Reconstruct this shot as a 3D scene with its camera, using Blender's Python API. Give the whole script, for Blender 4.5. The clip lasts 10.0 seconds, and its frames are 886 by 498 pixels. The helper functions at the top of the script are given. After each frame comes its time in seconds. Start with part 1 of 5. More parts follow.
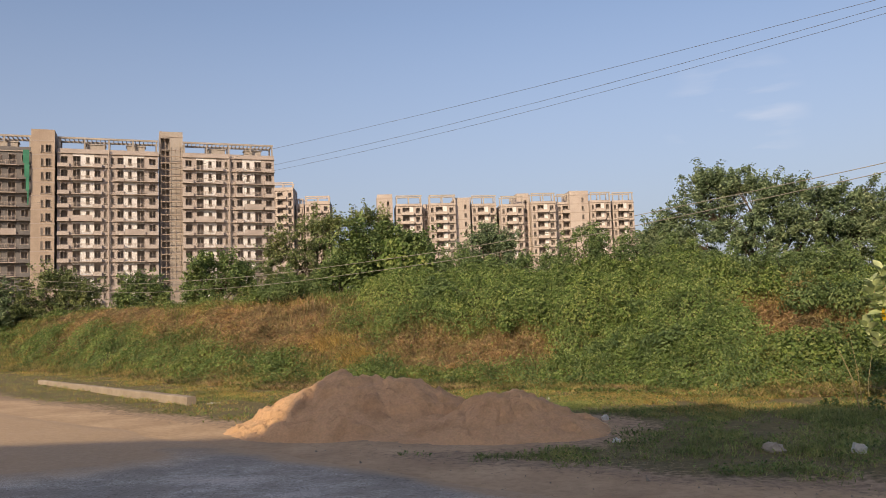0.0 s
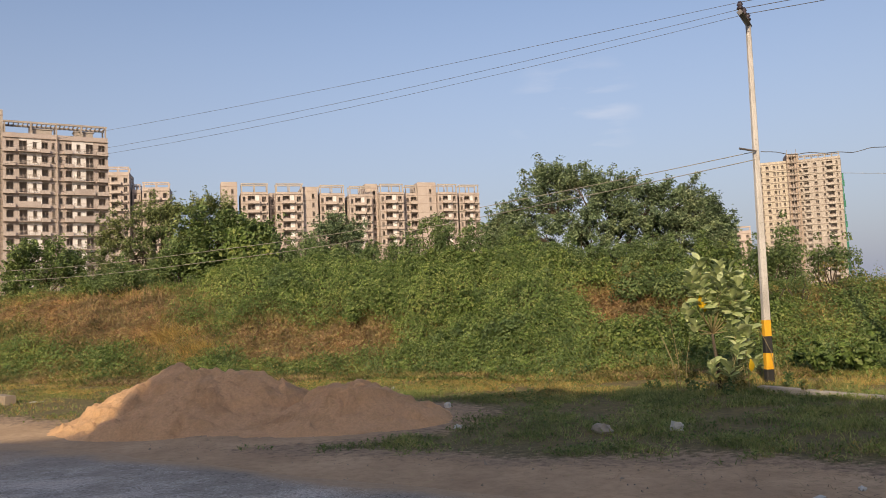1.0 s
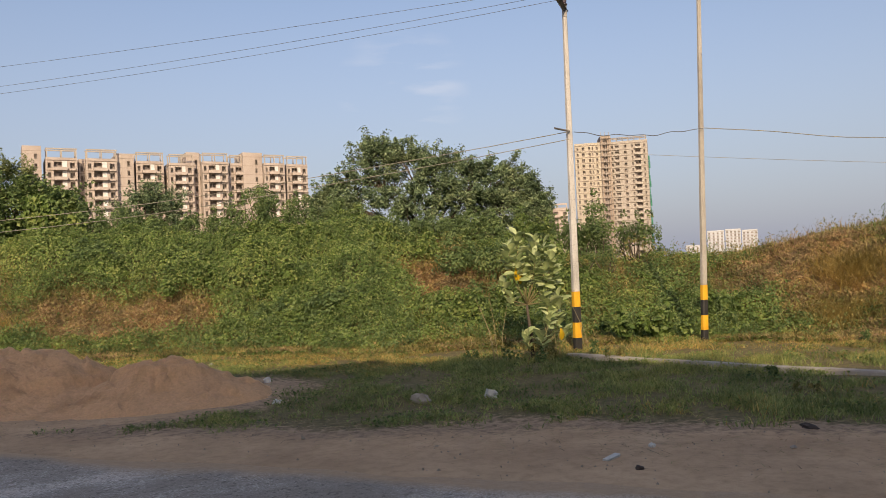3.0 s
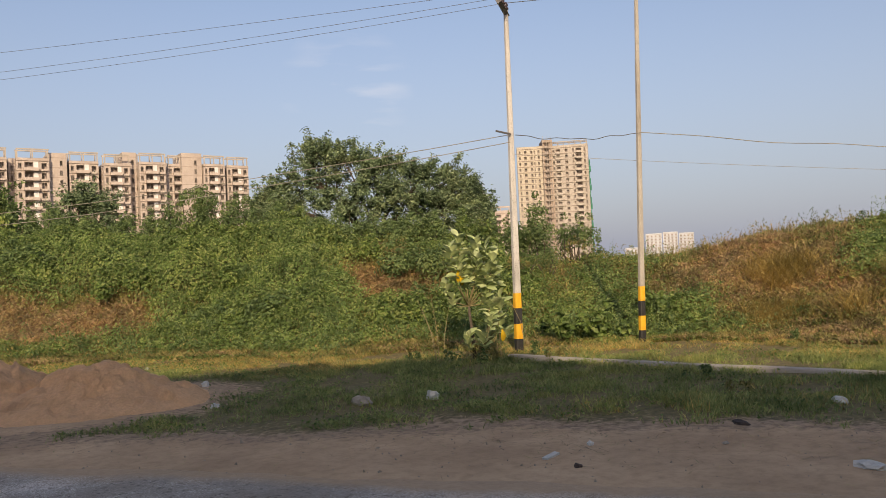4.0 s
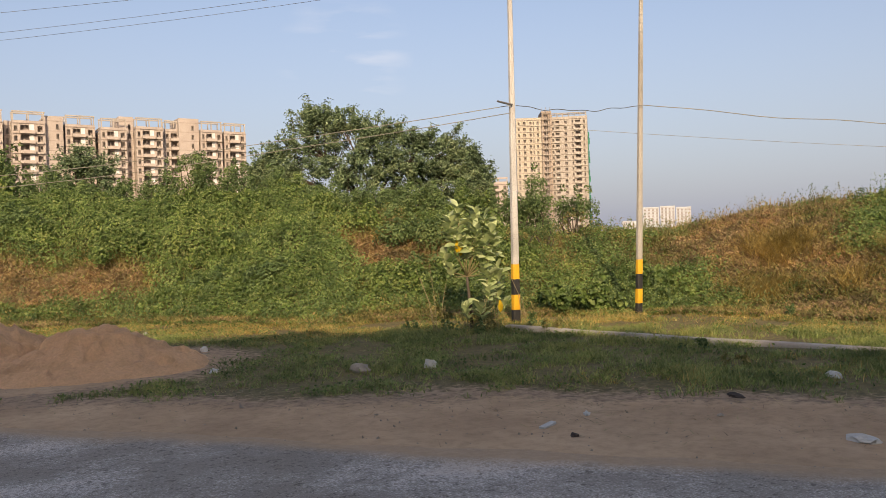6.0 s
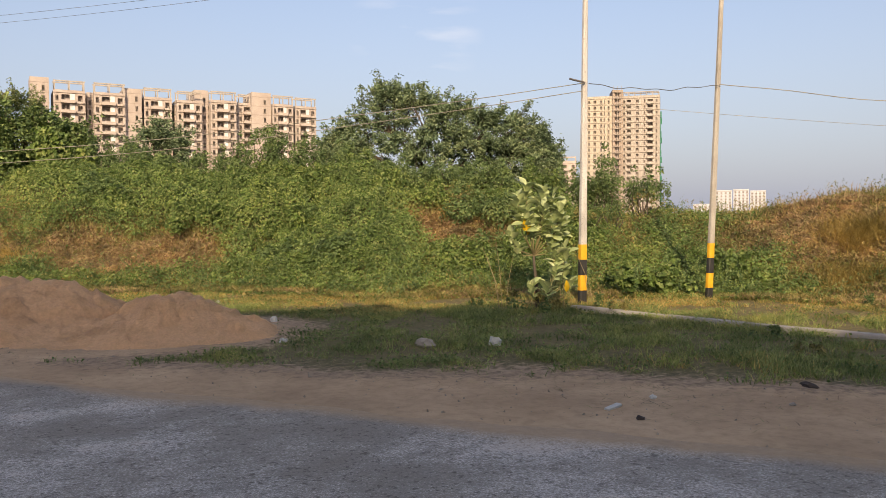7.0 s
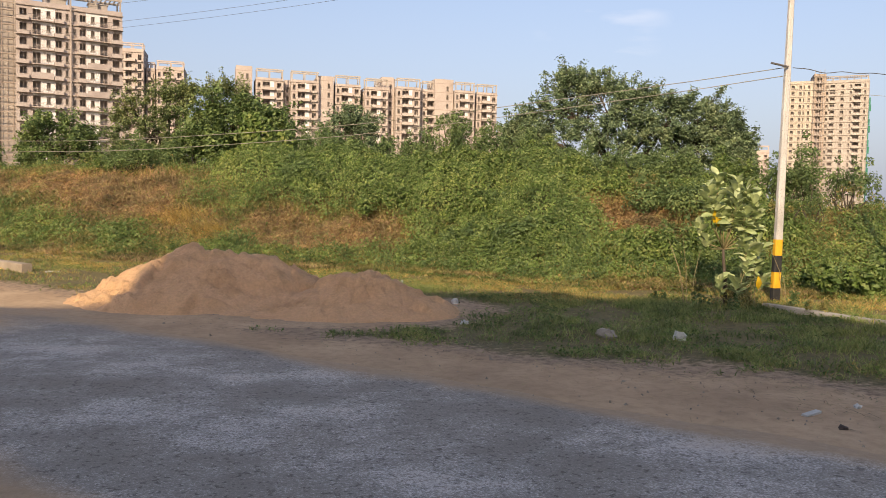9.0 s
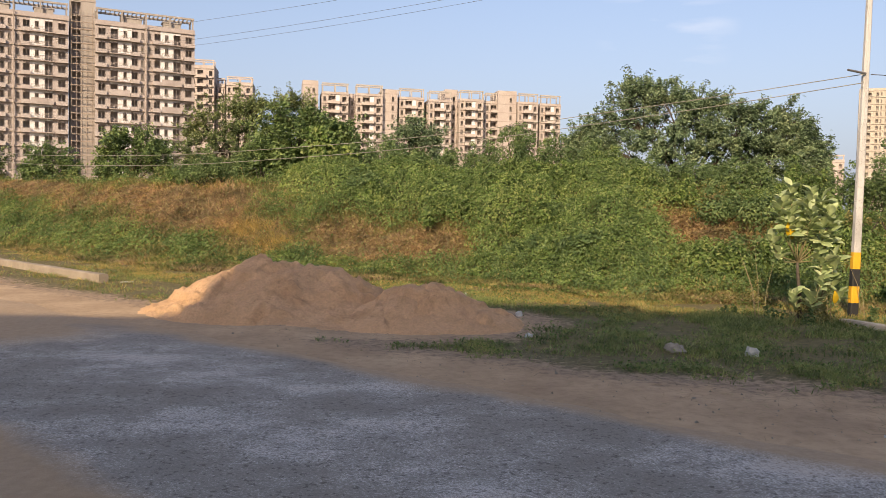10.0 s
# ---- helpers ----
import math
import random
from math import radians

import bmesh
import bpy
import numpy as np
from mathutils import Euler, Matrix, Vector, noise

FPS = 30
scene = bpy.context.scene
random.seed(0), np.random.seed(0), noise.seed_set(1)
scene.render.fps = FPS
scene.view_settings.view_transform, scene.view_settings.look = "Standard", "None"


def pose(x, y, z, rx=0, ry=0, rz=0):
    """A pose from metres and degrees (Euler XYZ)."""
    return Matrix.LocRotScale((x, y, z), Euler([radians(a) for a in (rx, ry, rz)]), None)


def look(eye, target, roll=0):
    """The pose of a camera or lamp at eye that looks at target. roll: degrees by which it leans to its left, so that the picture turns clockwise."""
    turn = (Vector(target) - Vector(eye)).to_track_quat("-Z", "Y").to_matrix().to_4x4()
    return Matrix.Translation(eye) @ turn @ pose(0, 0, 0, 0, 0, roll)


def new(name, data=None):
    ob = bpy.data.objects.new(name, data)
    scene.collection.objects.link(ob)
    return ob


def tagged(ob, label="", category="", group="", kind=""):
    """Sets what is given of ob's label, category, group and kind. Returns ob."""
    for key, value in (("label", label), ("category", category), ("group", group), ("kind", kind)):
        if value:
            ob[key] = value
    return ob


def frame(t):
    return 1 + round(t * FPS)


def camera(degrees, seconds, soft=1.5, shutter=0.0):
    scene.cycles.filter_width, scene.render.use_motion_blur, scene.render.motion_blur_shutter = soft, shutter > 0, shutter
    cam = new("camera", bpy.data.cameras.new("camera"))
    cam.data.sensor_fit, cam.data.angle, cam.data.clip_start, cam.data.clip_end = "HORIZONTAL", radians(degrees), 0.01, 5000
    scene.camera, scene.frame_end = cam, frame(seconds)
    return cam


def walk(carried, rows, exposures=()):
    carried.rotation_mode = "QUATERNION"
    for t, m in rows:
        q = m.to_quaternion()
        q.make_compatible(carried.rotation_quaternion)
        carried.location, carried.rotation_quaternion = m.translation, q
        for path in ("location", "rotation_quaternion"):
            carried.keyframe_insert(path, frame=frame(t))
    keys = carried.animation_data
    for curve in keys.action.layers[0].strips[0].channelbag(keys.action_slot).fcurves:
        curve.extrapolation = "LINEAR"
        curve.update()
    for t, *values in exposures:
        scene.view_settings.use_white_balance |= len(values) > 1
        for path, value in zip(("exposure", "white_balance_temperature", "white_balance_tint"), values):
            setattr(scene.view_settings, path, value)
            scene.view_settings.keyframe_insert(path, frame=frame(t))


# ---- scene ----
cam = camera(57.56, 10.0, soft=0.85)
# seconds, x, y, z, yaw, pitch, roll
ROWS = [
    (0.0, -0.081, -0.003, 1.621, -0.000, 5.012, 2.040),
    (0.5, -0.060, -0.012, 1.620, -6.082, 4.413, 1.835),
    (1.0, -0.038, -0.015, 1.618, -10.752, 3.904, 2.453),
    (1.5, 0.005, -0.027, 1.615, -15.806, 3.287, 3.157),
    (2.0, 0.055, 0.005, 1.608, -20.285, 2.342, 2.982),
    (2.2, 0.057, 0.005, 1.606, -21.569, 2.089, 2.806),
    (3.3, 0.068, 0.001, 1.602, -23.521, 1.382, 2.454),
    (3.5, 0.073, 0.000, 1.598, -24.435, 1.419, 2.388),
    (4.0, 0.077, -0.008, 1.591, -26.941, 1.495, 2.631),
    (4.5, 0.084, 0.001, 1.590, -28.056, 1.473, 2.834),
    (5.0, 0.083, -0.000, 1.586, -27.944, 1.213, 2.698),
    (5.2, 0.069, 0.004, 1.584, -27.905, 0.896, 2.492),
    (6.3, 0.036, -0.007, 1.588, -26.335, -1.132, 1.269),
    (6.5, 0.034, 0.002, 1.586, -25.373, -1.453, 1.064),
    (7.0, 0.003, 0.000, 1.582, -22.523, -2.133, 0.247),
    (7.5, -0.018, 0.014, 1.583, -19.258, -2.758, -0.244),
    (8.0, -0.037, 0.019, 1.580, -16.959, -3.014, -0.644),
    (8.5, -0.069, 0.012, 1.581, -14.129, -3.170, -1.148),
    (9.0, -0.106, -0.006, 1.581, -10.057, -3.206, -1.353),
    (9.5, -0.114, -0.000, 1.577, -7.380, -3.079, -1.499),
    (10.0, -0.122, 0.017, 1.589, -5.599, -2.485, -1.269),
]
walk(cam, [(t, pose(x, y, z, 90 + pitch, roll, yaw)) for t, x, y, z, yaw, pitch, roll in ROWS],
     [(0.0, 0.37, 7250, 12), (3.5, 0.40, 7500, 12), (5.2, 0.46, 7650, 12), (6.5, 0.61, 7700, 12), (8.5, 0.72, 7500, 12), (10.0, 0.68, 7250, 12)])

# ---- light ----
SUN_EL, SUN_AZ = 25.0, 205.0          # the sun stands low, behind and to the left of the walker
world = bpy.data.worlds.new("sky")
scene.world = world
world.use_nodes = True
wn, wl = world.node_tree.nodes, world.node_tree.links
sky = wn.new("ShaderNodeTexSky")
sky.sky_type = 'NISHITA'
sky.sun_disc = False
sky.sun_elevation, sky.sun_rotation = radians(SUN_EL), radians(SUN_AZ)
sky.air_density, sky.dust_density, sky.ozone_density = 1.0, 2.5, 1.0
# haze that thickens and pales towards the horizon, and one thin wisp of cloud
geo = wn.new("ShaderNodeTexCoord")
sep = wn.new("ShaderNodeSeparateXYZ")
wl.new(geo.outputs["Generated"], sep.inputs[0])
hr = wn.new("ShaderNodeMapRange")
hr.inputs["From Min"].default_value, hr.inputs["From Max"].default_value = -0.02, 0.36
hr.inputs["To Min"].default_value, hr.inputs["To Max"].default_value = 0.85, 0.05
wl.new(sep.outputs[2], hr.inputs[0])
hm = wn.new("ShaderNodeMix")
hm.data_type = 'RGBA'
wl.new(hr.outputs[0], hm.inputs[0])
wl.new(sky.outputs[0], hm.inputs[6])
hm.inputs[7].default_value = (2.32, 2.65, 3.36, 1)
tint = wn.new("ShaderNodeMix")
tint.data_type, tint.blend_type = 'RGBA', 'MULTIPLY'
tint.inputs[0].default_value = 1.0
tint.inputs[7].default_value = (0.815, 0.83, 0.935, 1)
wl.new(hm.outputs[2], tint.inputs[6])
dot = wn.new("ShaderNodeVectorMath")
dot.operation = 'DOT_PRODUCT'
wl.new(geo.outputs["Generated"], dot.inputs[0])
dot.inputs[1].default_value = Vector((0.345, 0.915, 0.222)).normalized()
near_ = wn.new("ShaderNodeMapRange")
near_.inputs["From Min"].default_value, near_.inputs["From Max"].default_value = 0.9965, 1.0
wl.new(dot.outputs["Value"], near_.inputs[0])
wm = wn.new("ShaderNodeMapping")
wm.inputs["Scale"].default_value = (6, 6, 30)
wl.new(geo.outputs["Generated"], wm.inputs[0])
wisp = wn.new("ShaderNodeTexNoise")
wisp.inputs["Scale"].default_value, wisp.inputs["Detail"].default_value = 1.3, 6
wl.new(wm.outputs[0], wisp.inputs["Vector"])
wr = wn.new("ShaderNodeMapRange")
wr.inputs["From Min"].default_value, wr.inputs["From Max"].default_value, wr.inputs["To Max"].default_value = 0.48, 0.8, 0.45
wl.new(wisp.outputs[0], wr.inputs[0])
wf = wn.new("ShaderNodeMath")
wf.operation = 'MULTIPLY'
wl.new(near_.outputs[0], wf.inputs[0])
wl.new(wr.outputs[0], wf.inputs[1])
cl_ = wn.new("ShaderNodeMix")
cl_.data_type = 'RGBA'
wl.new(wf.outputs[0], cl_.inputs[0])
wl.new(tint.outputs[2], cl_.inputs[6])
cl_.inputs[7].default_value = (5.2, 5.2, 5.6, 1)
wl.new(cl_.outputs[2], wn["Background"].inputs[0])
wn["Background"].inputs[1].default_value = 0.14
sd = Vector((math.sin(radians(SUN_AZ)) * math.cos(radians(SUN_EL)), math.cos(radians(SUN_AZ)) * math.cos(radians(SUN_EL)), math.sin(radians(SUN_EL))))
sun = new("sun", bpy.data.lights.new("sun", 'SUN'))
sun.data.energy, sun.data.angle, sun.data.color = 3.4, radians(0.53), (1.0, 0.83, 0.61)
sun.matrix_world = look(sd * 100, (0, 0, 0))

# ---- materials ----
def nodes_of(name):
    m = bpy.data.materials.new(name)
    m.use_nodes = True
    return m, m.node_tree.nodes, m.node_tree.links, m.node_tree.nodes["Principled BSDF"]


def ramp(nd, lk, fac, cols, lo=0.3, hi=0.7):
    r = nd.new("ShaderNodeValToRGB")
    el = r.color_ramp.elements
    while len(el) < len(cols):
        el.new(0.5)
    for i, c in enumerate(cols):
        el[i].position = lo + (hi - lo) * i / max(1, len(cols) - 1)
        el[i].color = (*c, 1)
    lk.new(fac, r.inputs[0])
    return r.outputs[0]


def noise_of(nd, lk, scale, detail=6, rough=0.6, coord="Object", stretch=None):
    tc = nd.new("ShaderNodeTexCoord")
    n = nd.new("ShaderNodeTexNoise")
    n.inputs["Scale"].default_value, n.inputs["Detail"].default_value, n.inputs["Roughness"].default_value = scale, detail, rough
    out = tc.outputs[coord]
    if stretch:
        mp = nd.new("ShaderNodeMapping")
        mp.inputs["Scale"].default_value = stretch
        lk.new(out, mp.inputs[0])
        out = mp.outputs[0]
    lk.new(out, n.inputs["Vector"])
    return n.outputs[0]


def mix(nd, lk, fac, a, b, mode='MIX'):
    m = nd.new("ShaderNodeMix")
    m.data_type, m.blend_type = 'RGBA', mode
    for k, v in ((0, fac), (6, a), (7, b)):
        if isinstance(v, (int, float)):
            m.inputs[k].default_value = v
        elif isinstance(v, tuple):
            m.inputs[k].default_value = (*v, 1)
        else:
            lk.new(v, m.inputs[k])
    return m.outputs[2]


def bump_of(nd, lk, b, height, strength, dist):
    bp = nd.new("ShaderNodeBump")
    bp.inputs["Strength"].default_value, bp.inputs["Distance"].default_value = strength, dist
    lk.new(height, bp.inputs["Height"])
    lk.new(bp.outputs[0], b.inputs["Normal"])


def surface(name, cols, big, fine, rough=0.9, bump=0.3, dist=0.02, speck=None, stretch=None, grain=0.35):
    """A weathered surface: broad stains over a fine grain."""
    m, nd, lk, b = nodes_of(name)
    n1, n2 = noise_of(nd, lk, big, 5, 0.6, stretch=stretch), noise_of(nd, lk, fine, 8, 0.7)
    c = ramp(nd, lk, n1, cols)
    g = ramp(nd, lk, n2, [(0.45, 0.45, 0.45), (1, 1, 1)], 0.25, 0.7)
    c = mix(nd, lk, grain, c, g, 'MULTIPLY')
    if speck:
        n3 = noise_of(nd, lk, fine * 1.7, 2, 0.5)
        c = mix(nd, lk, ramp(nd, lk, n3, [(0, 0, 0), (1, 1, 1)], 0.62, 0.68), c, speck)
    lk.new(c, b.inputs["Base Color"])
    b.inputs["Roughness"].default_value = rough
    bump_of(nd, lk, b, n2, bump, dist)
    return m


def leafy(name, cols, glow=0.35, rough=0.55, lo=0.1, hi=0.9, own=False):
    """Leaves: each blade takes its own tint, and lets some light through."""
    m, nd, lk, b = nodes_of(name)
    ge = nd.new("ShaderNodeNewGeometry")
    ob_info = nd.new("ShaderNodeObjectInfo")
    c = ramp(nd, lk, ob_info.outputs["Random"] if own else ge.outputs["Random Per Island"], cols, lo, hi)
    n, n_ = noise_of(nd, lk, 0.6, 5, 0.6), noise_of(nd, lk, 2.6, 3, 0.6)
    c = mix(nd, lk, 0.85, c, ramp(nd, lk, n, [(0.55, 0.62, 0.55), (0.95, 1.0, 0.95), (1.16, 1.08, 0.95)], 0.36, 0.64), 'MULTIPLY')
    c = mix(nd, lk, 0.6, c, ramp(nd, lk, n_, [(0.42, 0.47, 0.42), (1.3, 1.25, 1.15)], 0.37, 0.58), 'MULTIPLY')
    lk.new(c, b.inputs["Base Color"])
    b.inputs["Roughness"].default_value = rough
    b.inputs["Specular IOR Level"].default_value = 0.35
    tr = nd.new("ShaderNodeBsdfTranslucent")
    lk.new(c, tr.inputs[0])
    ms = nd.new("ShaderNodeMixShader")
    ms.inputs[0].default_value = glow
    lk.new(b.outputs[0], ms.inputs[1])
    lk.new(tr.outputs[0], ms.inputs[2])
    lk.new(ms.outputs[0], nd["Material Output"].inputs[0])
    return m


PLASTER = surface("bare_plaster", [(0.31, 0.262, 0.24), (0.395, 0.342, 0.318), (0.455, 0.40, 0.375)], 0.15, 3.0, bump=0.2)
PLASTER_B = surface("sand_plaster", [(0.37, 0.31, 0.275), (0.45, 0.385, 0.345), (0.51, 0.445, 0.40)], 0.12, 3.0, bump=0.2)
WHITE = surface("primed_wall", [(0.58, 0.565, 0.56), (0.70, 0.69, 0.69)], 0.3, 4.0, bump=0.1, grain=0.2)
# much darker grey, for the third long block only
DARKGREY = surface("dark_grey_wall", [(0.11, 0.105, 0.105), (0.16, 0.15, 0.15)], 0.3, 3.0, bump=0.3)
CONCRETE = surface("raw_concrete", [(0.24, 0.21, 0.19), (0.35, 0.31, 0.275), (0.41, 0.37, 0.335)], 0.2, 3.0, bump=0.3, stretch=(1, 1, 0.3))
SLAB = surface("slab_concrete", [(0.30, 0.25, 0.22), (0.41, 0.35, 0.315)], 0.4, 3.0, bump=0.2)
BRICKWALL = surface("brown_block_wall", [(0.30, 0.235, 0.19), (0.40, 0.325, 0.265)], 0.3, 4.0, bump=0.3)
STEEL = surface("painted_steel", [(0.08, 0.08, 0.09), (0.15, 0.14, 0.14)], 2.0, 30.0, rough=0.5, bump=0.1)
NET = surface("green_net", [(0.02, 0.14, 0.09), (0.05, 0.22, 0.14)], 0.5, 6.0, bump=0.3)
# white paint, dimmed and blued to carry some distance haze
FARWHITE = surface("hazed_white_paint", [(0.44, 0.46, 0.50), (0.52, 0.54, 0.58)], 0.05, 1.0, bump=0.05, grain=0.1)
DARKOPEN = surface("window_frame", [(0.24, 0.205, 0.185), (0.33, 0.29, 0.265)], 1.0, 6.0, bump=0.1)
SAND = surface("river_sand", [(0.60, 0.352, 0.182), (0.80, 0.50, 0.275), (0.70, 0.425, 0.23)], 1.7, 26.0, rough=0.95, bump=1.0, dist=0.05, grain=0.5)
POLE = surface("weathered_concrete", [(0.32, 0.305, 0.29), (0.53, 0.51, 0.485), (0.62, 0.605, 0.58)], 2.5, 40.0, bump=0.3, dist=0.01, stretch=(1, 1, 0.4), speck=(0.2, 0.18, 0.16))
YELLOW = surface("yellow_paint", [(0.66, 0.33, 0.015), (0.75, 0.42, 0.03)], 5.0, 60.0, rough=0.6, bump=0.2, dist=0.005, grain=0.25)
BLACK = surface("black_paint", [(0.012, 0.012, 0.013), (0.035, 0.033, 0.03)], 5.0, 60.0, rough=0.6, bump=0.2, dist=0.005)
KERB = surface("kerb_concrete", [(0.30, 0.275, 0.24), (0.46, 0.43, 0.385)], 1.5, 30.0, bump=0.3, dist=0.01)
DUSTYPOLE = surface("dusty_concrete", [(0.24, 0.19, 0.14), (0.37, 0.31, 0.235)], 2.0, 30.0, bump=0.3, dist=0.01)
BARK = surface("grey_bark", [(0.05, 0.04, 0.03), (0.12, 0.095, 0.07)], 4.0, 30.0, bump=0.6, dist=0.02)
STALK = surface("green_stalk", [(0.16, 0.18, 0.07), (0.30, 0.22, 0.12)], 4.0, 30.0, bump=0.2)
DRYSTEM = surface("dry_stem", [(0.26, 0.22, 0.12), (0.38, 0.31, 0.18)], 4.0, 30.0, bump=0.2)
WIRE = surface("cable", [(0.06, 0.06, 0.06), (0.11, 0.105, 0.10)], 2.0, 20.0, rough=0.6, bump=0.0)
PALECABLE = surface("pale_cable", [(0.20, 0.19, 0.16), (0.32, 0.30, 0.25)], 2.0, 20.0, rough=0.6, bump=0.0)
PORCELAIN = surface("brown_porcelain", [(0.03, 0.025, 0.03), (0.06, 0.045, 0.05)], 3.0, 20.0, rough=0.25, bump=0.0)
PLASTIC = surface("dusty_plastic", [(0.42, 0.42, 0.38), (0.62, 0.62, 0.58)], 8.0, 60.0, rough=0.5, bump=0.3, dist=0.01)
STONE = surface("pale_stone", [(0.26, 0.23, 0.19), (0.42, 0.38, 0.32)], 5.0, 40.0, bump=0.5, dist=0.01)
CLOD = surface("dark_clod", [(0.04, 0.03, 0.025), (0.09, 0.065, 0.05)], 6.0, 40.0, bump=0.5, dist=0.01)
# pale, so the unseen shade caster also bounces light onto the verge
SHADEWALL = surface("shade_wall", [(0.55, 0.51, 0.44), (0.66, 0.61, 0.53)], 0.4, 6.0, bump=0.2)

L_CREEPER = leafy("creeper_leaves", [(0.100, 0.158, 0.046), (0.152, 0.224, 0.064), (0.200, 0.272, 0.084), (0.275, 0.320, 0.125)])
L_BUSH = leafy("bush_leaves", [(0.100, 0.155, 0.062), (0.155, 0.220, 0.090), (0.225, 0.290, 0.125)])
L_TREE = leafy("tree_leaves", [(0.100, 0.148, 0.084), (0.170, 0.232, 0.132), (0.295, 0.365, 0.225)], glow=0.25)
L_TREE2 = leafy("broad_tree_leaves", [(0.095, 0.150, 0.058), (0.175, 0.245, 0.092), (0.280, 0.350, 0.145)])
L_OLIVE = leafy("olive_tree_leaves", [(0.125, 0.162, 0.070), (0.200, 0.242, 0.105), (0.300, 0.335, 0.160)], glow=0.28)
L_WEED = leafy("weed_leaves", [(0.160, 0.165, 0.058), (0.250, 0.225, 0.085), (0.370, 0.290, 0.125)])
L_DRYRED = leafy("dry_brown_grass", [(0.240, 0.156, 0.098), (0.335, 0.222, 0.135), (0.430, 0.300, 0.175), (0.340, 0.280, 0.135)], glow=0.3)
L_STRAW = leafy("straw", [(0.330, 0.225, 0.072), (0.450, 0.315, 0.110), (0.560, 0.425, 0.190)], glow=0.3)
L_GRASS = leafy("grass_blades", [(0.170, 0.215, 0.072), (0.245, 0.285, 0.100), (0.350, 0.355, 0.155)], glow=0.35)
L_CALO = leafy("grey_green_leaves", [(0.38, 0.44, 0.22), (0.47, 0.53, 0.28), (0.56, 0.60, 0.36)], glow=0.25, rough=0.55, lo=0.1, hi=0.9, own=True)
L_YELLOW = leafy("yellow_leaf", [(0.65, 0.38, 0.02), (0.72, 0.46, 0.03)], glow=0.3)

# ---- numeric helpers ----
RNG = np.random.default_rng(7)


def vnoise(x, y, seed=0):
    ix, iy = np.floor(x), np.floor(y)
    fx, fy = x - ix, y - iy
    fx, fy = fx * fx * (3 - 2 * fx), fy * fy * (3 - 2 * fy)

    def h(a, b):
        v = np.sin(a * 127.1 + b * 311.7 + seed * 74.7) * 43758.5453
        return v - np.floor(v)
    return (h(ix, iy) * (1 - fx) + h(ix + 1, iy) * fx) * (1 - fy) + (h(ix, iy + 1) * (1 - fx) + h(ix + 1, iy + 1) * fx) * fy


def fbm(x, y, seed=0, octaves=4):
    t, a, s = 0.0, 0.5, 1.0
    for i in range(octaves):
        t, a, s = t + a * vnoise(x * s, y * s, seed + i * 13), a * 0.5, s * 2.03
    return t


def smooth(s):
    s = np.clip(s, 0, 1)
    return s * s * (3 - 2 * s)


# the embankment, by bearing from the walker: where it begins, how wide its slope is, how high it stands
BEAR = [-180, -60, -29, -24, -19, -13, -1, 9, 18, 27, 36, 43, 48, 57, 75, 100, 180]
TOE = [60, 52, 44, 34, 26, 21.5, 19, 17.5, 15.8, 16.2, 16.3, 16.4, 16.0, 15.4, 15, 15, 60]
WIDE = [12, 12, 12, 12, 11, 10, 9, 8, 8, 7, 7, 7, 7, 7, 7, 7, 12]
HIGH = [0, 1.5, 2.4, 2.5, 2.5, 2.5, 2.55, 2.5, 2.4, 2.0, 1.45, 1.65, 1.9, 2.15, 1.8, 0, 0]


def polar(x, y):
    return np.hypot(x, y), np.degrees(np.arctan2(x, y))


def slope_at(x, y):
    """How far up the slope a place lies: 0 at its foot, 1 at its crest."""
    r, az = polar(x, y)
    return (r - np.interp(az, BEAR, TOE)) / np.interp(az, BEAR, WIDE)


def hz(x, y):
    """Height of the ground."""
    x, y = np.asarray(x, float), np.asarray(y, float)
    r, az = polar(x, y)
    s = slope_at(x, y)
    h = np.interp(az, BEAR, HIGH) * smooth(s * 0.93 + 0.02)
    h = h * (1 - 0.75 * smooth((s - 2.2) / 8))
    rough = smooth(s * 3) * (1 - smooth((r - 90) / 60))
    h = h + rough * (0.75 * (fbm(x * 0.45, y * 0.45, 3) - 0.47) + 0.16 * (fbm(x * 1.9, y * 1.9, 5, 3) - 0.44))
    n = 0.69 * x + 0.72 * y
    verge = smooth((n - 6.3) / 1.5) * (1 - smooth((r - 60) / 30))
    return h + verge * 0.10 * (fbm(x * 0.8, y * 0.8, 9, 4) - 0.47)


def mesh_from(name, verts, faces, mat, smooth_faces=False):
    me = bpy.data.meshes.new(name)
    me.from_pydata([tuple(map(float, v)) for v in verts] if not isinstance(verts, np.ndarray) else verts.tolist(), [], faces if isinstance(faces, list) else faces.tolist())
    me.materials.append(mat)
    if smooth_faces:
        me.polygons.foreach_set("use_smooth", [True] * len(me.polygons))
    me.update()
    return me


def empty(name, at=(0, 0, 0), turn=0):
    o = new(name)
    o.empty_display_size = 0.2
    o.matrix_basis = pose(*at, 0, 0, turn)
    return o


def child(name, me, parent, label="", at=(0, 0, 0), turn=0):
    o = new(name, me)
    o.parent = parent
    o.matrix_basis = pose(*at, 0, 0, turn)
    return tagged(o, label)


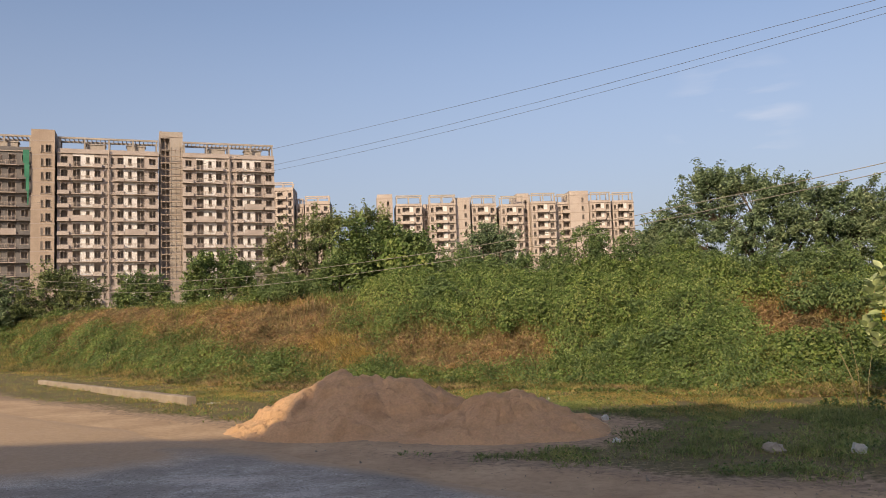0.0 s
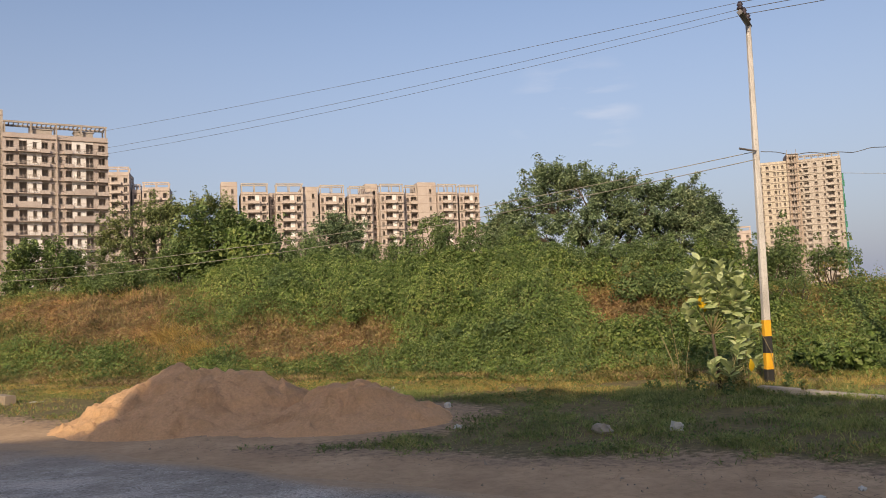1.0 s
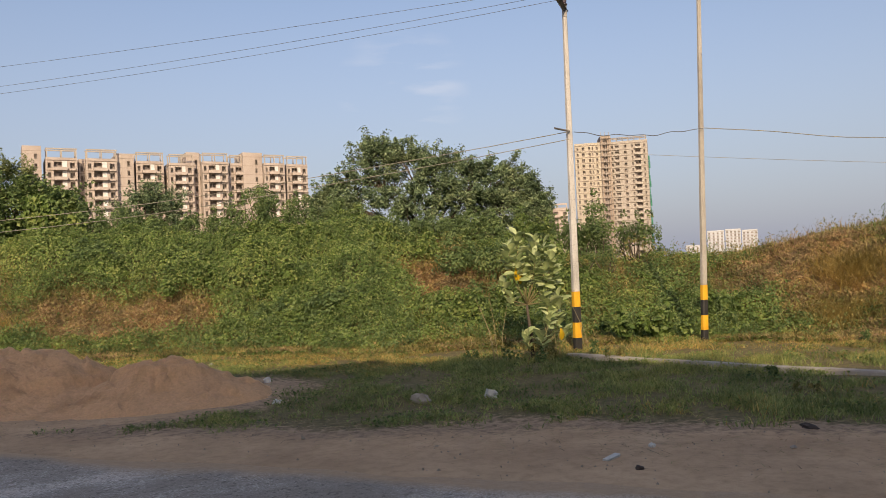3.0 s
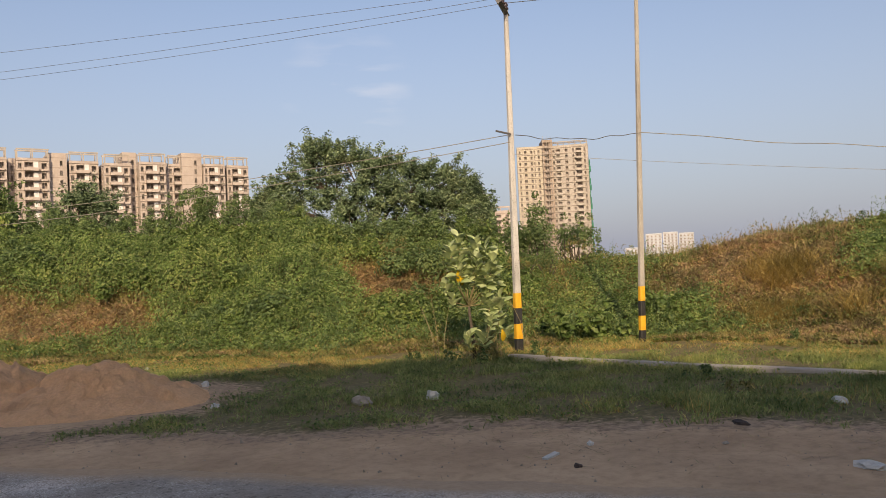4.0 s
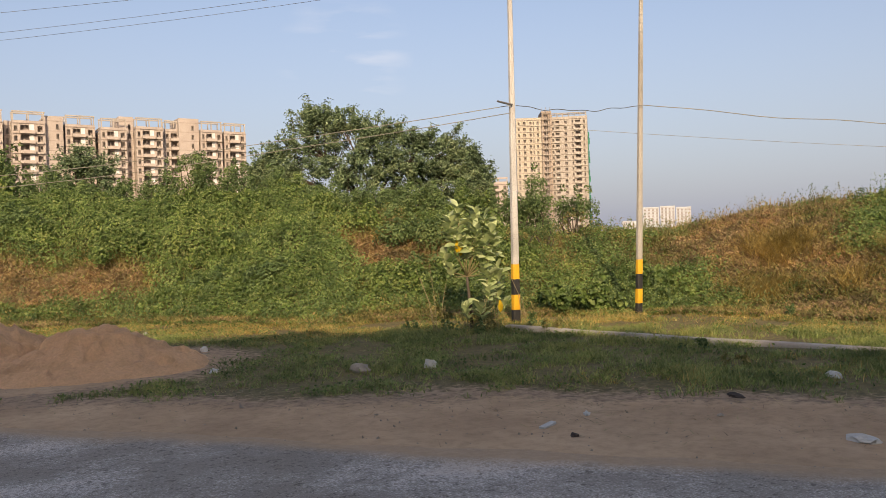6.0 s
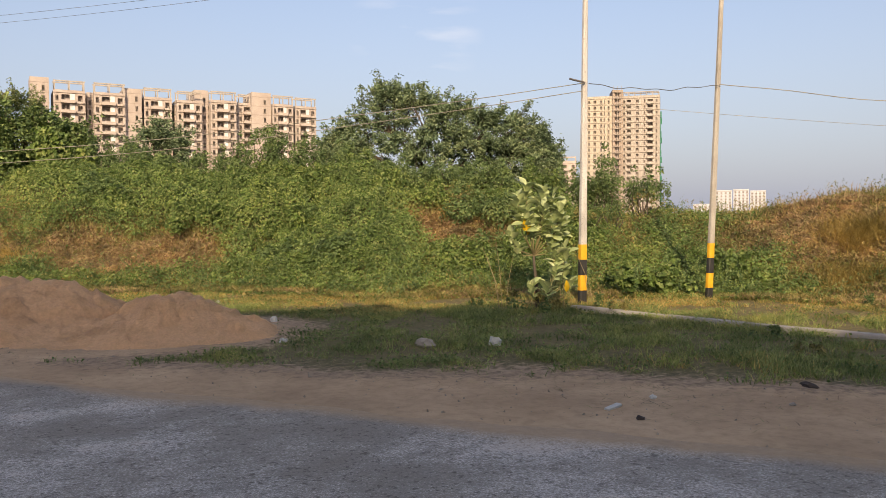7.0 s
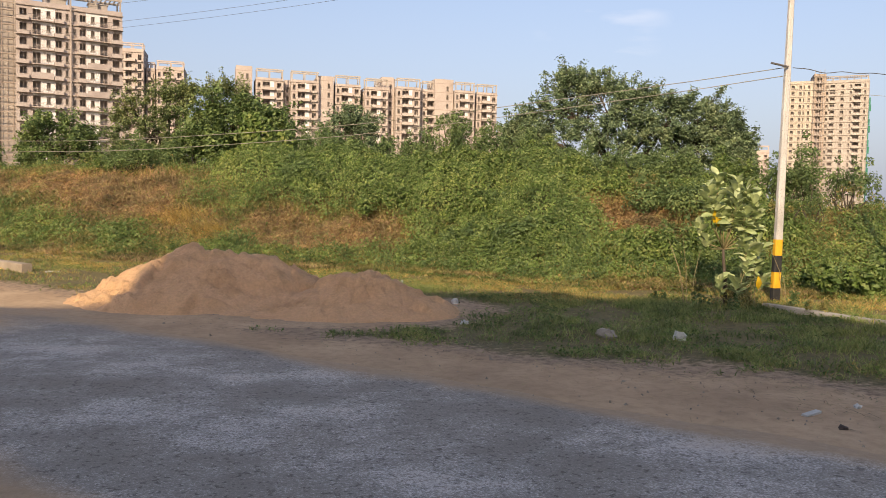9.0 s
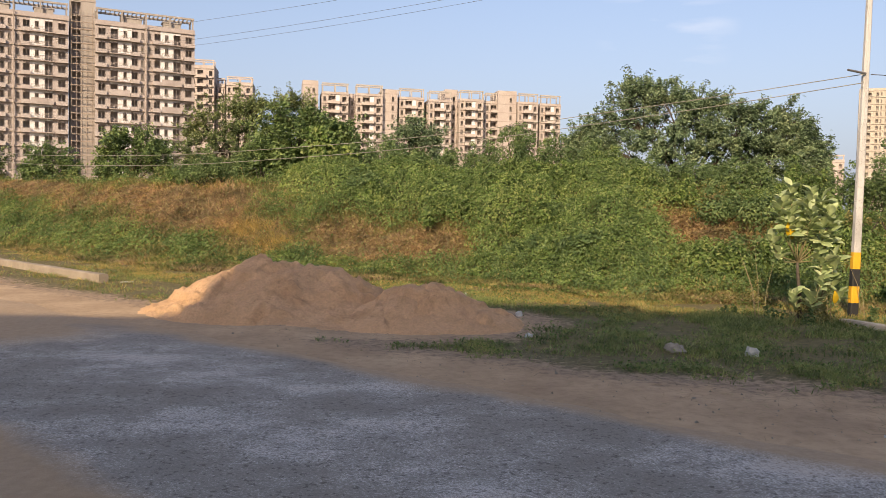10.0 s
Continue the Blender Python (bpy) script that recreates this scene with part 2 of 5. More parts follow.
class Solid:
    """Boxes and swept shapes gathered into one mesh."""

    def __init__(self):
        self.v, self.f = [], []

    def box(self, x0, x1, y0, y1, z0, z1):
        k = len(self.v)
        self.v += [(x, y, z) for z in (z0, z1) for y in (y0, y1) for x in (x0, x1)]
        self.f += [(k, k + 2, k + 3, k + 1), (k + 4, k + 5, k + 7, k + 6), (k, k + 1, k + 5, k + 4), (k + 2, k + 6, k + 7, k + 3), (k, k + 4, k + 6, k + 2), (k + 1, k + 3, k + 7, k + 5)]
        return self

    def tube(self, pts, radii, sides=6, square=False):
        """A tapered tube along points."""
        k0 = len(self.v)
        pts = [Vector(q) for q in pts]
        for i, q in enumerate(pts):
            d = (pts[min(i + 1, len(pts) - 1)] - pts[max(i - 1, 0)]).normalized()
            a = d.orthogonal().normalized() if abs(d.z) < 0.99 else Vector((1, 0, 0))
            b = d.cross(a)
            for j in range(sides):
                w = 2 * math.pi * j / sides + (math.pi / 4 if square else 0)
                self.v.append(tuple(q + radii[i] * (math.cos(w) * a + math.sin(w) * b)))
        for i in range(len(pts) - 1):
            for j in range(sides):
                a, b = k0 + i * sides + j, k0 + i * sides + (j + 1) % sides
                self.f.append((a, b, b + sides, a + sides))
        self.f.append(tuple(k0 + j for j in reversed(range(sides))))
        self.f.append(tuple(k0 + (len(pts) - 1) * sides + j for j in range(sides)))
        return self

    def mesh(self, name, mat, smooth_faces=False):
        return mesh_from(name, self.v, self.f, mat, smooth_faces)


def leaf_mesh(name, pos, nrm, along, length, width, mat, fold=0.18):
    """Many leaves in one mesh: a folded diamond for each. Arrays of places, normals, directions, lengths and widths."""
    n = len(pos)
    nrm = nrm / (np.linalg.norm(nrm, axis=1, keepdims=True) + 1e-9)
    along = along - nrm * np.sum(along * nrm, axis=1, keepdims=True)
    along = along / (np.linalg.norm(along, axis=1, keepdims=True) + 1e-9)
    side = np.cross(nrm, along)
    length, width = length[:, None], width[:, None]
    v = np.empty((n, 4, 3))
    v[:, 0] = pos - along * length * 0.5
    v[:, 1] = pos + side * width * 0.5 + nrm * width * fold
    v[:, 2] = pos + along * length * 0.5 - nrm * length * 0.12
    v[:, 3] = pos - side * width * 0.5 + nrm * width * fold
    i = np.arange(n)[:, None] * 4
    f = np.concatenate([i + [0, 1, 2], i + [0, 2, 3]])
    return mesh_from(name, v.reshape(-1, 3), f, mat)


def blade_mesh(name, pos, height, lean, width, mat):
    """Many grass blades in one mesh: two joined triangles for each, bent over by the vector lean."""
    n = len(pos)
    w = RNG.uniform(0, 2 * np.pi, n)
    s = np.stack([np.cos(w), np.sin(w), np.zeros(n)], 1) * width[:, None] * 0.5
    mid = pos + lean * 0.35
    mid[:, 2] += height * 0.6
    tip = pos + lean
    tip[:, 2] += height
    v = np.stack([pos - s, pos + s, mid + s * 0.8, mid - s * 0.8, tip], 1)
    i = np.arange(n)[:, None] * 5
    f = [tuple(q) for q in np.concatenate([i + [0, 1, 2], i + [0, 2, 3], i + [3, 2, 4]]).tolist()]
    return mesh_from(name, v.reshape(-1, 3), f, mat)


def rand_dirs(n, up=0.0):
    d = RNG.normal(size=(n, 3))
    d[:, 2] += up
    return d / np.linalg.norm(d, axis=1, keepdims=True)


# ---- ground ----
def axis(lo, hi, step, far, grow=1.22):
    c = list(np.arange(lo, hi + step / 2, step))
    s, a = step, c[-1]
    while a < far:
        s *= grow
        a += s
        c.append(a)
    s, a, left = step, c[0], []
    while a > -far:
        s *= grow
        a -= s
        left.append(a)
    return np.array(left[::-1] + c)


def dryness(x, y):
    """0 where the slope is lush, 1 where it is dry."""
    r, az = polar(x, y)
    s = slope_at(x, y)
    d = 0.30 + 0.13 * smooth((az - 19) / 6) + 0.10 * smooth((-az - 4) / 8) + 0.20 * np.exp(-(s / 0.16) ** 2) + 0.9 * (fbm(x * 0.35, y * 0.35, 21, 3) - 0.44) + 0.8 * (fbm(x * 1.2, y * 1.2, 23, 3) - 0.44)
    for a, b, wa, wb, k in ((-12.5, 0.72, 5.5, 0.24, 1.0), (-22, 0.85, 3.2, 0.15, 0.7), (-9.5, 0.42, 3, 0.16, 0.5), (-2.5, 0.42, 3.4, 0.16, 0.5), (4.0, 0.36, 3.4, 0.10, 1.0), (0.5, 0.27, 3.0, 0.07, 0.7), (12, 0.05, 2.2, 0.05, 1.0),
                            (23, 0.52, 2.4, 0.12, 0.8), (13, 0.5, 5.0, 0.5, -0.8), (3, 0.88, 7, 0.25, -0.8), (-4, 0.12, 5, 0.08, -0.4), (-17, 0.25, 6, 0.18, -0.25), (48, 0.72, 6.5, 0.42, 0.55), (53, 0.40, 5, 0.25, 0.35), (40, 0.12, 4, 0.22, -0.8),
                            (34, 0.5, 3, 0.4, 0.15), (27, 0.25, 5, 0.2, -0.3), (57, 1.0, 2.0, 0.15, -0.4)):
        d = d + k * np.exp(-((az - a) / wa) ** 2 - ((s - b) / wb) ** 2)
    return np.clip(d, 0, 1)


def road_n(x, y):
    return 0.69 * x + 0.72 * y


def dusty(x, y):
    """How much of the ground is bare dust: along the road and round the sand."""
    n = road_n(x, y)
    e = np.interp(x, [0, 2, 4, 7], [6.8, 7.0, 7.7, 7.9]) + 0.9 * (fbm(x * 0.7, y * 0.7, 31, 4) - 0.47) + 0.3 * smooth((-x - 0.5) / 4)
    d = 1 - smooth((n - e) / 2.2 + 0.5)
    heap = np.exp(-(((x + 0.4) / 3.1) ** 2 + ((y - 12.0) / 2.1) ** 2) ** 2)
    return np.clip(np.maximum(d, heap * 1.1 - 0.1), 0, 1)


gx, gy = axis(-30, 22, 0.25, 4200), axis(-6, 50, 0.25, 4200)
GX, GY = np.meshgrid(gx, gy)
GZ = hz(GX, GY)
nx, ny = len(gx), len(gy)
ids = np.arange(nx * ny).reshape(ny, nx)
gf = np.stack([ids[:-1, :-1], ids[:-1, 1:], ids[1:, 1:], ids[1:, :-1]], -1).reshape(-1, 4)


def ground_material():
    m, nd, lk, b = nodes_of("earth")
    at = nd.new("ShaderNodeAttribute")
    at.attribute_name = "zone"
    sp = nd.new("ShaderNodeSeparateColor")
    lk.new(at.outputs["Color"], sp.inputs[0])
    n1, n2, n3 = noise_of(nd, lk, 0.9, 6), noise_of(nd, lk, 9.0, 8, 0.7), noise_of(nd, lk, 60.0, 4, 0.7)
    green = ramp(nd, lk, n2, [(0.045, 0.05, 0.018), (0.09, 0.10, 0.03), (0.15, 0.14, 0.05)])
    dry = ramp(nd, lk, n2, [(0.10, 0.055, 0.025), (0.20, 0.115, 0.05), (0.31, 0.20, 0.085)])
    dust = ramp(nd, lk, n1, [(0.34, 0.225, 0.132), (0.425, 0.292, 0.173), (0.51, 0.36, 0.22)])
    pits = ramp(nd, lk, n2, [(0.8, 0.78, 0.75), (1.05, 1.05, 1.05)], 0.30, 0.55)
    dust = mix(nd, lk, 1.0, dust, pits, 'MULTIPLY')
    c = mix(nd, lk, sp.outputs[1], green, dry)
    ad = nd.new("ShaderNodeMath")
    ad.operation = 'MULTIPLY_ADD'
    lk.new(n2, ad.inputs[0])
    ad.inputs[1].default_value = 0.9
    lk.new(sp.outputs[0], ad.inputs[2])
    soil = ramp(nd, lk, n2, [(0.19, 0.13, 0.082), (0.29, 0.20, 0.125), (0.40, 0.285, 0.18)], 0.33, 0.62)
    c = mix(nd, lk, ramp(nd, lk, ad.outputs[0], [(0, 0, 0), (1, 1, 1)], 0.55, 0.75), c, soil)
    c = mix(nd, lk, ramp(nd, lk, ad.outputs[0], [(0, 0, 0), (1, 1, 1)], 0.86, 1.22), c, dust)
    lk.new(c, b.inputs["Base Color"])
    b.inputs["Roughness"].default_value = 0.95
    mx = mix(nd, lk, 0.4, n2, n3)
    bump_of(nd, lk, b, mx, 0.5, 0.02)
    return m


ground = new("ground", mesh_from("ground", np.stack([GX, GY, GZ], -1).reshape(-1, 3), gf, ground_material(), True))
tagged(ground, "dusty roadside earth rising to an overgrown embankment", "ground", kind="structure")
zone = ground.data.color_attributes.new("zone", 'FLOAT_COLOR', 'POINT')
zv = np.stack([dusty(GX, GY), np.where(slope_at(GX, GY) > 0, dryness(GX, GY), 0.38 + 0.0 * GX), 0 * GX, 1 + 0 * GX], -1)
zone.data.foreach_set("color", zv.reshape(-1).astype(np.float32))


# the narrow tarred road, along its own direction
def road_material():
    m, nd, lk, b = nodes_of("worn_asphalt")
    at = nd.new("ShaderNodeAttribute")
    at.attribute_name = "dust"
    n1, n2, n3, n4 = noise_of(nd, lk, 0.5, 9, 0.68, stretch=(1.0, 1.3, 1)), noise_of(nd, lk, 14.0, 6, 0.7), noise_of(nd, lk, 26.0, 3, 0.6), noise_of(nd, lk, 70.0, 4, 0.75)
    tar = ramp(nd, lk, n1, [(0.265, 0.238, 0.204), (0.315, 0.286, 0.249), (0.36, 0.332, 0.294)], 0.38, 0.62)
    # pale worn patches break up into single stones
    chip = nd.new("ShaderNodeMath")
    chip.operation = 'MULTIPLY_ADD'
    lk.new(n4, chip.inputs[0])
    chip.inputs[1].default_value = 0.75
    lk.new(n1, chip.inputs[2])
    tar = mix(nd, lk, ramp(nd, lk, chip.outputs[0], [(0, 0, 0), (0.35, 0.35, 0.35), (1, 1, 1)], 0.86, 1.02), tar, (0.62, 0.59, 0.55))
    tar = mix(nd, lk, 0.8, tar, ramp(nd, lk, n3, [(0.38, 0.37, 0.36), (1, 1, 1)], 0.36, 0.43), 'MULTIPLY')
    tar = mix(nd, lk, 0.7, tar, ramp(nd, lk, n4, [(0.6, 0.6, 0.6), (1.35, 1.35, 1.35)], 0.32, 0.68), 'MULTIPLY')
    dust = ramp(nd, lk, n2, [(0.385, 0.262, 0.155), (0.49, 0.345, 0.21)])
    ad = nd.new("ShaderNodeMath")
    ad.operation = 'MULTIPLY_ADD'
    lk.new(n1, ad.inputs[0])
    ad.inputs[1].default_value = 1.1
    lk.new(at.outputs["Fac"], ad.inputs[2])
    c = mix(nd, lk, ramp(nd, lk, ad.outputs[0], [(0.06, 0.06, 0.06), (0.95, 0.95, 0.95)], 0.62, 1.15), tar, dust)
    lk.new(c, b.inputs["Base Color"])
    b.inputs["Roughness"].default_value = 0.88
    bump_of(nd, lk, b, n4, 0.8, 0.012)
    return m


ru, rv = np.arange(-22, 20.01, 0.2), np.linspace(-2.7, 3.5, 63)
RU, RV = np.meshgrid(ru, rv)
RX = 0.72 * RU + 0.69 * (2.95 + RV)
RY = -0.69 * RU + 0.72 * (2.95 + RV)
NEAR = np.interp(RU, [-12, -9, -6, -3.8, -2, 0, 4], [2.2, 2.2, 2.2, 2.0, 1.5, 0.7, 0.2])   # dust drifted over the near side
edge = np.minimum(RV + 2.2, 3.0 - RV) + 0.5 * (fbm(RX * 0.9, RY * 0.9, 41, 4) - 0.47)
RZ = 0.03 * np.clip(edge / 0.35, -1.5, 1.0)
RZ = np.minimum(RZ, 0.022)
rid = np.arange(RX.size).reshape(RX.shape)
rf = np.stack([rid[:-1, :-1], rid[:-1, 1:], rid[1:, 1:], rid[1:, :-1]], -1).reshape(-1, 4)
road = new("road", mesh_from("road", np.stack([RX, RY, RZ], -1).reshape(-1, 3), rf, road_material(), True))
tagged(road, "narrow worn grey asphalt road with dusty edges", "road", kind="structure")
da = road.data.attributes.new("dust", 'FLOAT', 'POINT')
da.data.foreach_set("value", (1 - smooth(edge / 0.8 + 0.2) + 1.15 * (1 - smooth((RV + 2.95 - NEAR) / 0.9 + 0.35)) + 0.95 * smooth((-RX - 2.2) / 3) * smooth((RY - 8.3) / 2.5)).reshape(-1).astype(np.float32) * 0.75)

# ---- an unseen house-like block added behind the walker to shade the roadside ----
HY = -15.0
house = empty("house", (0, HY, 0))
tagged(house, "plain unseen block added behind the walker to shade the verge", "house", kind="structure")
hw = Solid()
ct, tn = 1 / math.tan(radians(SUN_EL)), math.tan(radians(SUN_AZ - 180))
# each length of roof is set by how far its shadow reaches: from, to, reach
for x0, x1, reach in ((-40, -7.6, 9.0), (-8.2, -1.1, 12.0), (-1.1, 0.9, 15.2), (0.9, 4.1, 14.0), (3.6, 6.0, 13.0), (5.4, 7.2, 12.6), (6.0, 8.2, 10.2), (7.0, 9.0, 8.0), (8.0, 26, 6.0)):
    run = reach - HY
    h = run / -math.cos(radians(SUN_AZ)) / ct
    hw.box(x0 - run * tn, x1 - run * tn + 0.6, -10 - 0.01 * reach, 0.004 * reach, -0.2, h)
child("wall", hw.mesh("shade_wall", SHADEWALL), house)


# ---- sand ----
def sand_height(X, Y):
    """Height of the two tipped heaps over the ground around them."""
    wx, wy = X + 0.30 * (fbm(X * 1.1, Y * 1.1, 61, 3) - 0.45), Y + 0.30 * (fbm(X * 1.1, Y * 1.1, 63, 3) - 0.45)

    def mound(cx, cy, rx, ry, h, top, turn):
        c, s = math.cos(turn), math.sin(turn)
        u, v = ((wx - cx) * c + (wy - cy) * s) / rx, ((wy - cy) * c - (wx - cx) * s) / ry
        d = np.sqrt(u * u + v * v)
        q = (1 - d) / (1 - top)
        q = np.where(q > 0.9, 0.9 + 0.1 * np.tanh((q - 0.9) / 0.1), q)
        return h * (q + 0.16 * np.clip(0.45 - np.abs(q - 0.1), 0, 1) * (q < 0.55) - 0.05)
    a = mound(-1.45, 13.1, 2.15, 1.9, 0.86, 0.14, -0.12)
    b = mound(0.72, 11.95, 1.60, 1.40, 0.55, 0.16, -0.2)
    c = mound(-0.72, 13.0, 1.22, 1.5, 0.80, 0.18, 0.3)
    e = mound(-0.3, 11.6, 1.6, 0.8, 0.10, 0.0, -0.3)
    Z = np.maximum(np.maximum(np.log(np.exp(a * 22) + np.exp(c * 22)) / 22, b), e)
    body = np.clip(Z, 0, 0.5)
    # slips and gullies down the faces, then clods that broke off
    gully = np.abs(fbm(X * 2.6 + 3, Y * 1.3, 65, 4) - 0.47)
    step = fbm(X * 1.6, Y * 1.6 + Z * 3.0, 67, 3)
    Z = Z + body * (0.28 * (fbm(X * 2.2, Y * 2.2, 55, 4) - 0.46) - 1.5 * np.clip(0.07 - gully, 0, 1)) + 0.10 * smooth(body * 6) * (smooth((step - 0.46) / 0.05) - 0.5)
    clod = np.clip(fbm(X * 7, Y * 7, 69, 3) - 0.52, 0, 1)
    Z = Z + np.clip(Z + 0.12, 0, 0.22) * (0.5 * (fbm(X * 5, Y * 5, 57, 4) - 0.46) + 1.0 * clod * fbm(X * 0.9, Y * 0.9, 58, 2) + 0.35 * (fbm(X * 15, Y * 15, 59, 2) - 0.37))
    return np.maximum(Z, -0.12)


def sand_pile():
    xs, ys = np.arange(-4.6, 3.2, 0.032), np.arange(9.6, 16.2, 0.032)
    X, Y = np.meshgrid(xs, ys)
    Z = sand_height(X, Y) + hz(X, Y) - 0.01
    i = np.arange(X.size).reshape(X.shape)
    f = np.stack([i[:-1, :-1], i[:-1, 1:], i[1:, 1:], i[1:, :-1]], -1).reshape(-1, 4)
    o = new("sand_mound", mesh_from("sand_mound", np.stack([X, Y, Z], -1).reshape(-1, 3), f, SAND, True))
    return tagged(o, "double heap of brown building sand tipped on the verge", "sand heap")


sand_pile()


# ---- poles and wires ----
def pole(at, top_shift, height, name_label, thick=1.0, mat=None):
    o = empty("utility_pole", at)
    tagged(o, name_label, "utility pole", "poles along the road")

    def piece(name, z0, z1, mat, grow=0.0, label=""):
        s = Solid()
        n = max(2, int((z1 - z0) / 0.8) + 1)
        for face in (0,):
            k0 = len(s.v)
            for i in range(n):
                z = z0 + (z1 - z0) * i / (n - 1)
                w, d = (0.10 - 0.045 * z / height) * thick + grow, (0.085 - 0.03 * z / height) * thick + grow
                cx, cy = top_shift[0] * z / height, top_shift[1] * z / height
                ch = 0.018
                for sx, sy in ((-w, -d + ch), (-w + ch, -d), (w - ch, -d), (w, -d + ch), (w, d - ch), (w - ch, d), (-w + ch, d), (-w, d - ch)):
                    s.v.append((cx + sx, cy + sy, z))
            for i in range(n - 1):
                for j in range(8):
                    a, b = k0 + i * 8 + j, k0 + i * 8 + (j + 1) % 8
                    s.f.append((a, b, b + 8, a + 8))
            s.f.append(tuple(k0 + j for j in reversed(range(8))))
            s.f.append(tuple(k0 + (n - 1) * 8 + j for j in range(8)))
        return child(name, s.mesh(name, mat), o, label)
    piece("shaft", 1.1, height, mat or POLE)
    for i, (z0, z1) in enumerate(((-0.3, 0.25), (0.25, 0.53), (0.53, 0.82), (0.82, 1.1))):
        piece("painted_band", z0, z1, BLACK if i % 2 == 0 else YELLOW, 0.002, "black painted band" if i % 2 == 0 else "yellow painted band")
    return o


P1, P2, P3 = Vector((8.10, 12.80, 0)), Vector((10.58, 12.26, 0)), Vector((-24.0, 41.2, 0))
P3.z = float(hz(P3.x, P3.y))
RIGHTWAY = Vector((11.3, -10, 0)).normalized()
ARM = Vector((-0.66, -0.75, 0))
H1 = 6.45
p1 = pole(P1, (0.10, 0.06), H1, "white concrete electricity pole with black and yellow bands", 0.70)
p2 = pole(P2, (0.33, 0.0), 7.7, "grey-white concrete electricity pole with black and yellow bands beside the kerb", 0.60, KERB)
p3 = pole(P3, (0.0, 0.0), 6.8, "concrete electricity pole beside the embankment")


def crossarm(o, top, height):
    s = Solid()
    t = Vector((top[0], top[1], height - 0.06))
    s.tube([t - ARM * 0.12, t + ARM * 0.78], [0.055, 0.055], 4, True)
    child("crossarm", s.mesh("crossarm", STEEL), o, "grey steel crossarm")
    tips = []
    for d in (0.02, 0.36, 0.72):
        s = Solid()
        q = t + ARM * d
        s.tube([q + Vector((0, 0, z)) for z in (0.02, 0.06, 0.07, 0.10, 0.11, 0.15, 0.16, 0.20)], [0.02, 0.02, 0.06, 0.055, 0.035, 0.055, 0.045, 0.03], 10)
        child("insulator", s.mesh("insulator", PORCELAIN, True), o, "dark ribbed porcelain insulator")
        tips.append(q + Vector((0, 0, 0.19)))
    return tips


t1 = [P1 + q for q in crossarm(p1, (0.10, 0.06), H1)]
t3 = [P3 + q for q in crossarm(p3, (0.0, 0.0), 6.8)]


def wire(name, a, b, sag, rad, mat, label, wob=0.0):
    c = bpy.data.curves.new(name, 'CURVE')
    c.dimensions, c.bevel_depth, c.bevel_resolution = '3D', rad, 1
    n = 28
    sp = c.splines.new('POLY')
    sp.points.add(n)
    for i in range(n + 1):
        k = i / n
        q = a.lerp(b, k)
        z = q.z - sag * 4 * k * (1 - k) + wob * math.sin(k * 23) * math.sin(k * 7)
        sp.points[i].co = (q.x, q.y, z, 1)
    c.materials.append(mat)
    o = new(name, c)
    return tagged(o, label, "overhead wire", "overhead wires")


for a, b, sg in zip(t1, t3, (0.93, 0.85, 0.45)):
    wire("overhead_wire", a, b + Vector((0, 0, 0.9)), sg, 0.0038, WIRE, "thin dark overhead power line strung between poles")
    wire("overhead_wire", a, a + RIGHTWAY * 30 + Vector((0, 0, 0.6)), 0.4, 0.006, WIRE, "thin dark overhead power line strung between poles")
C1, C2 = P1 + Vector((0.02, -0.09, 4.05)), P2 + Vector((0.14, -0.09, 4.1))
wire("service_cable", C1 + Vector((-0.06, 0, 0)), Vector((P3.x, P3.y, 4.9)), 1.25, 0.0075, PALECABLE, "pale sagging service cable strung between poles", 0.02)
wire("service_cable", C1 + Vector((-0.06, 0, -0.14)), Vector((P3.x, P3.y, 4.6)), 1.35, 0.0075, PALECABLE, "pale sagging service cable strung between poles", 0.02)
wire("service_cable", C1 + Vector((0.06, 0, 0)), C2, 0.10, 0.007, WIRE, "dark twisted service cable strung between poles", 0.025)
far_c = C2 + Vector((2.5, -0.6, 0)).normalized() * 14
wire("service_cable", C2, far_c + Vector((0, 0, -0.55)), 0.12, 0.008, PALECABLE, "dark twisted service cable strung between poles", 0.03)
wire("service_cable", P1 + Vector((0.05, 0.09, 3.72)), far_c + Vector((0, 0, -1.0)), 0.12, 0.004, PALECABLE, "thin pale service cable strung between poles")
s = Solid()
s.tube([C1 + Vector((0, 0.05, 0.02)) - P1, C1 + Vector((-0.38, -0.05, 0.05)) - P1], [0.018, 0.018], 6)
child("bracket", s.mesh("bracket", STEEL), p1, "rusty steel cable bracket")

# ---- kerb and the pole that lies on the verge ----
def strip(name, pts, width, z0, z1, mat):
    """A low kerb swept along a smooth line."""
    s = Solid()
    k0 = 0
    pts = [Vector((*q, 0)) for q in pts]
    for i, q in enumerate(pts):
        d = (pts[min(i + 1, len(pts) - 1)] - pts[max(i - 1, 0)]).normalized()
        n = Vector((-d.y, d.x, 0)) * width / 2
        c = 0.02
        for w, z in ((-1, z0), (-1, z1 - c), (-0.9, z1), (0.9, z1), (1, z1 - c), (1, z0)):
            s.v.append(tuple(q + n * w + Vector((0, 0, z + 0.004 * math.sin(i * 1.7)))))
    for i in range(len(pts) - 1):
        for j in range(5):
            a = i * 6 + j
            s.f.append((a, a + 1, a + 7, a + 6))
    s.f.append(tuple(range(6)))
    s.f.append(tuple((len(pts) - 1) * 6 + j for j in reversed(range(6))))
    return new(name, s.mesh(name, mat))


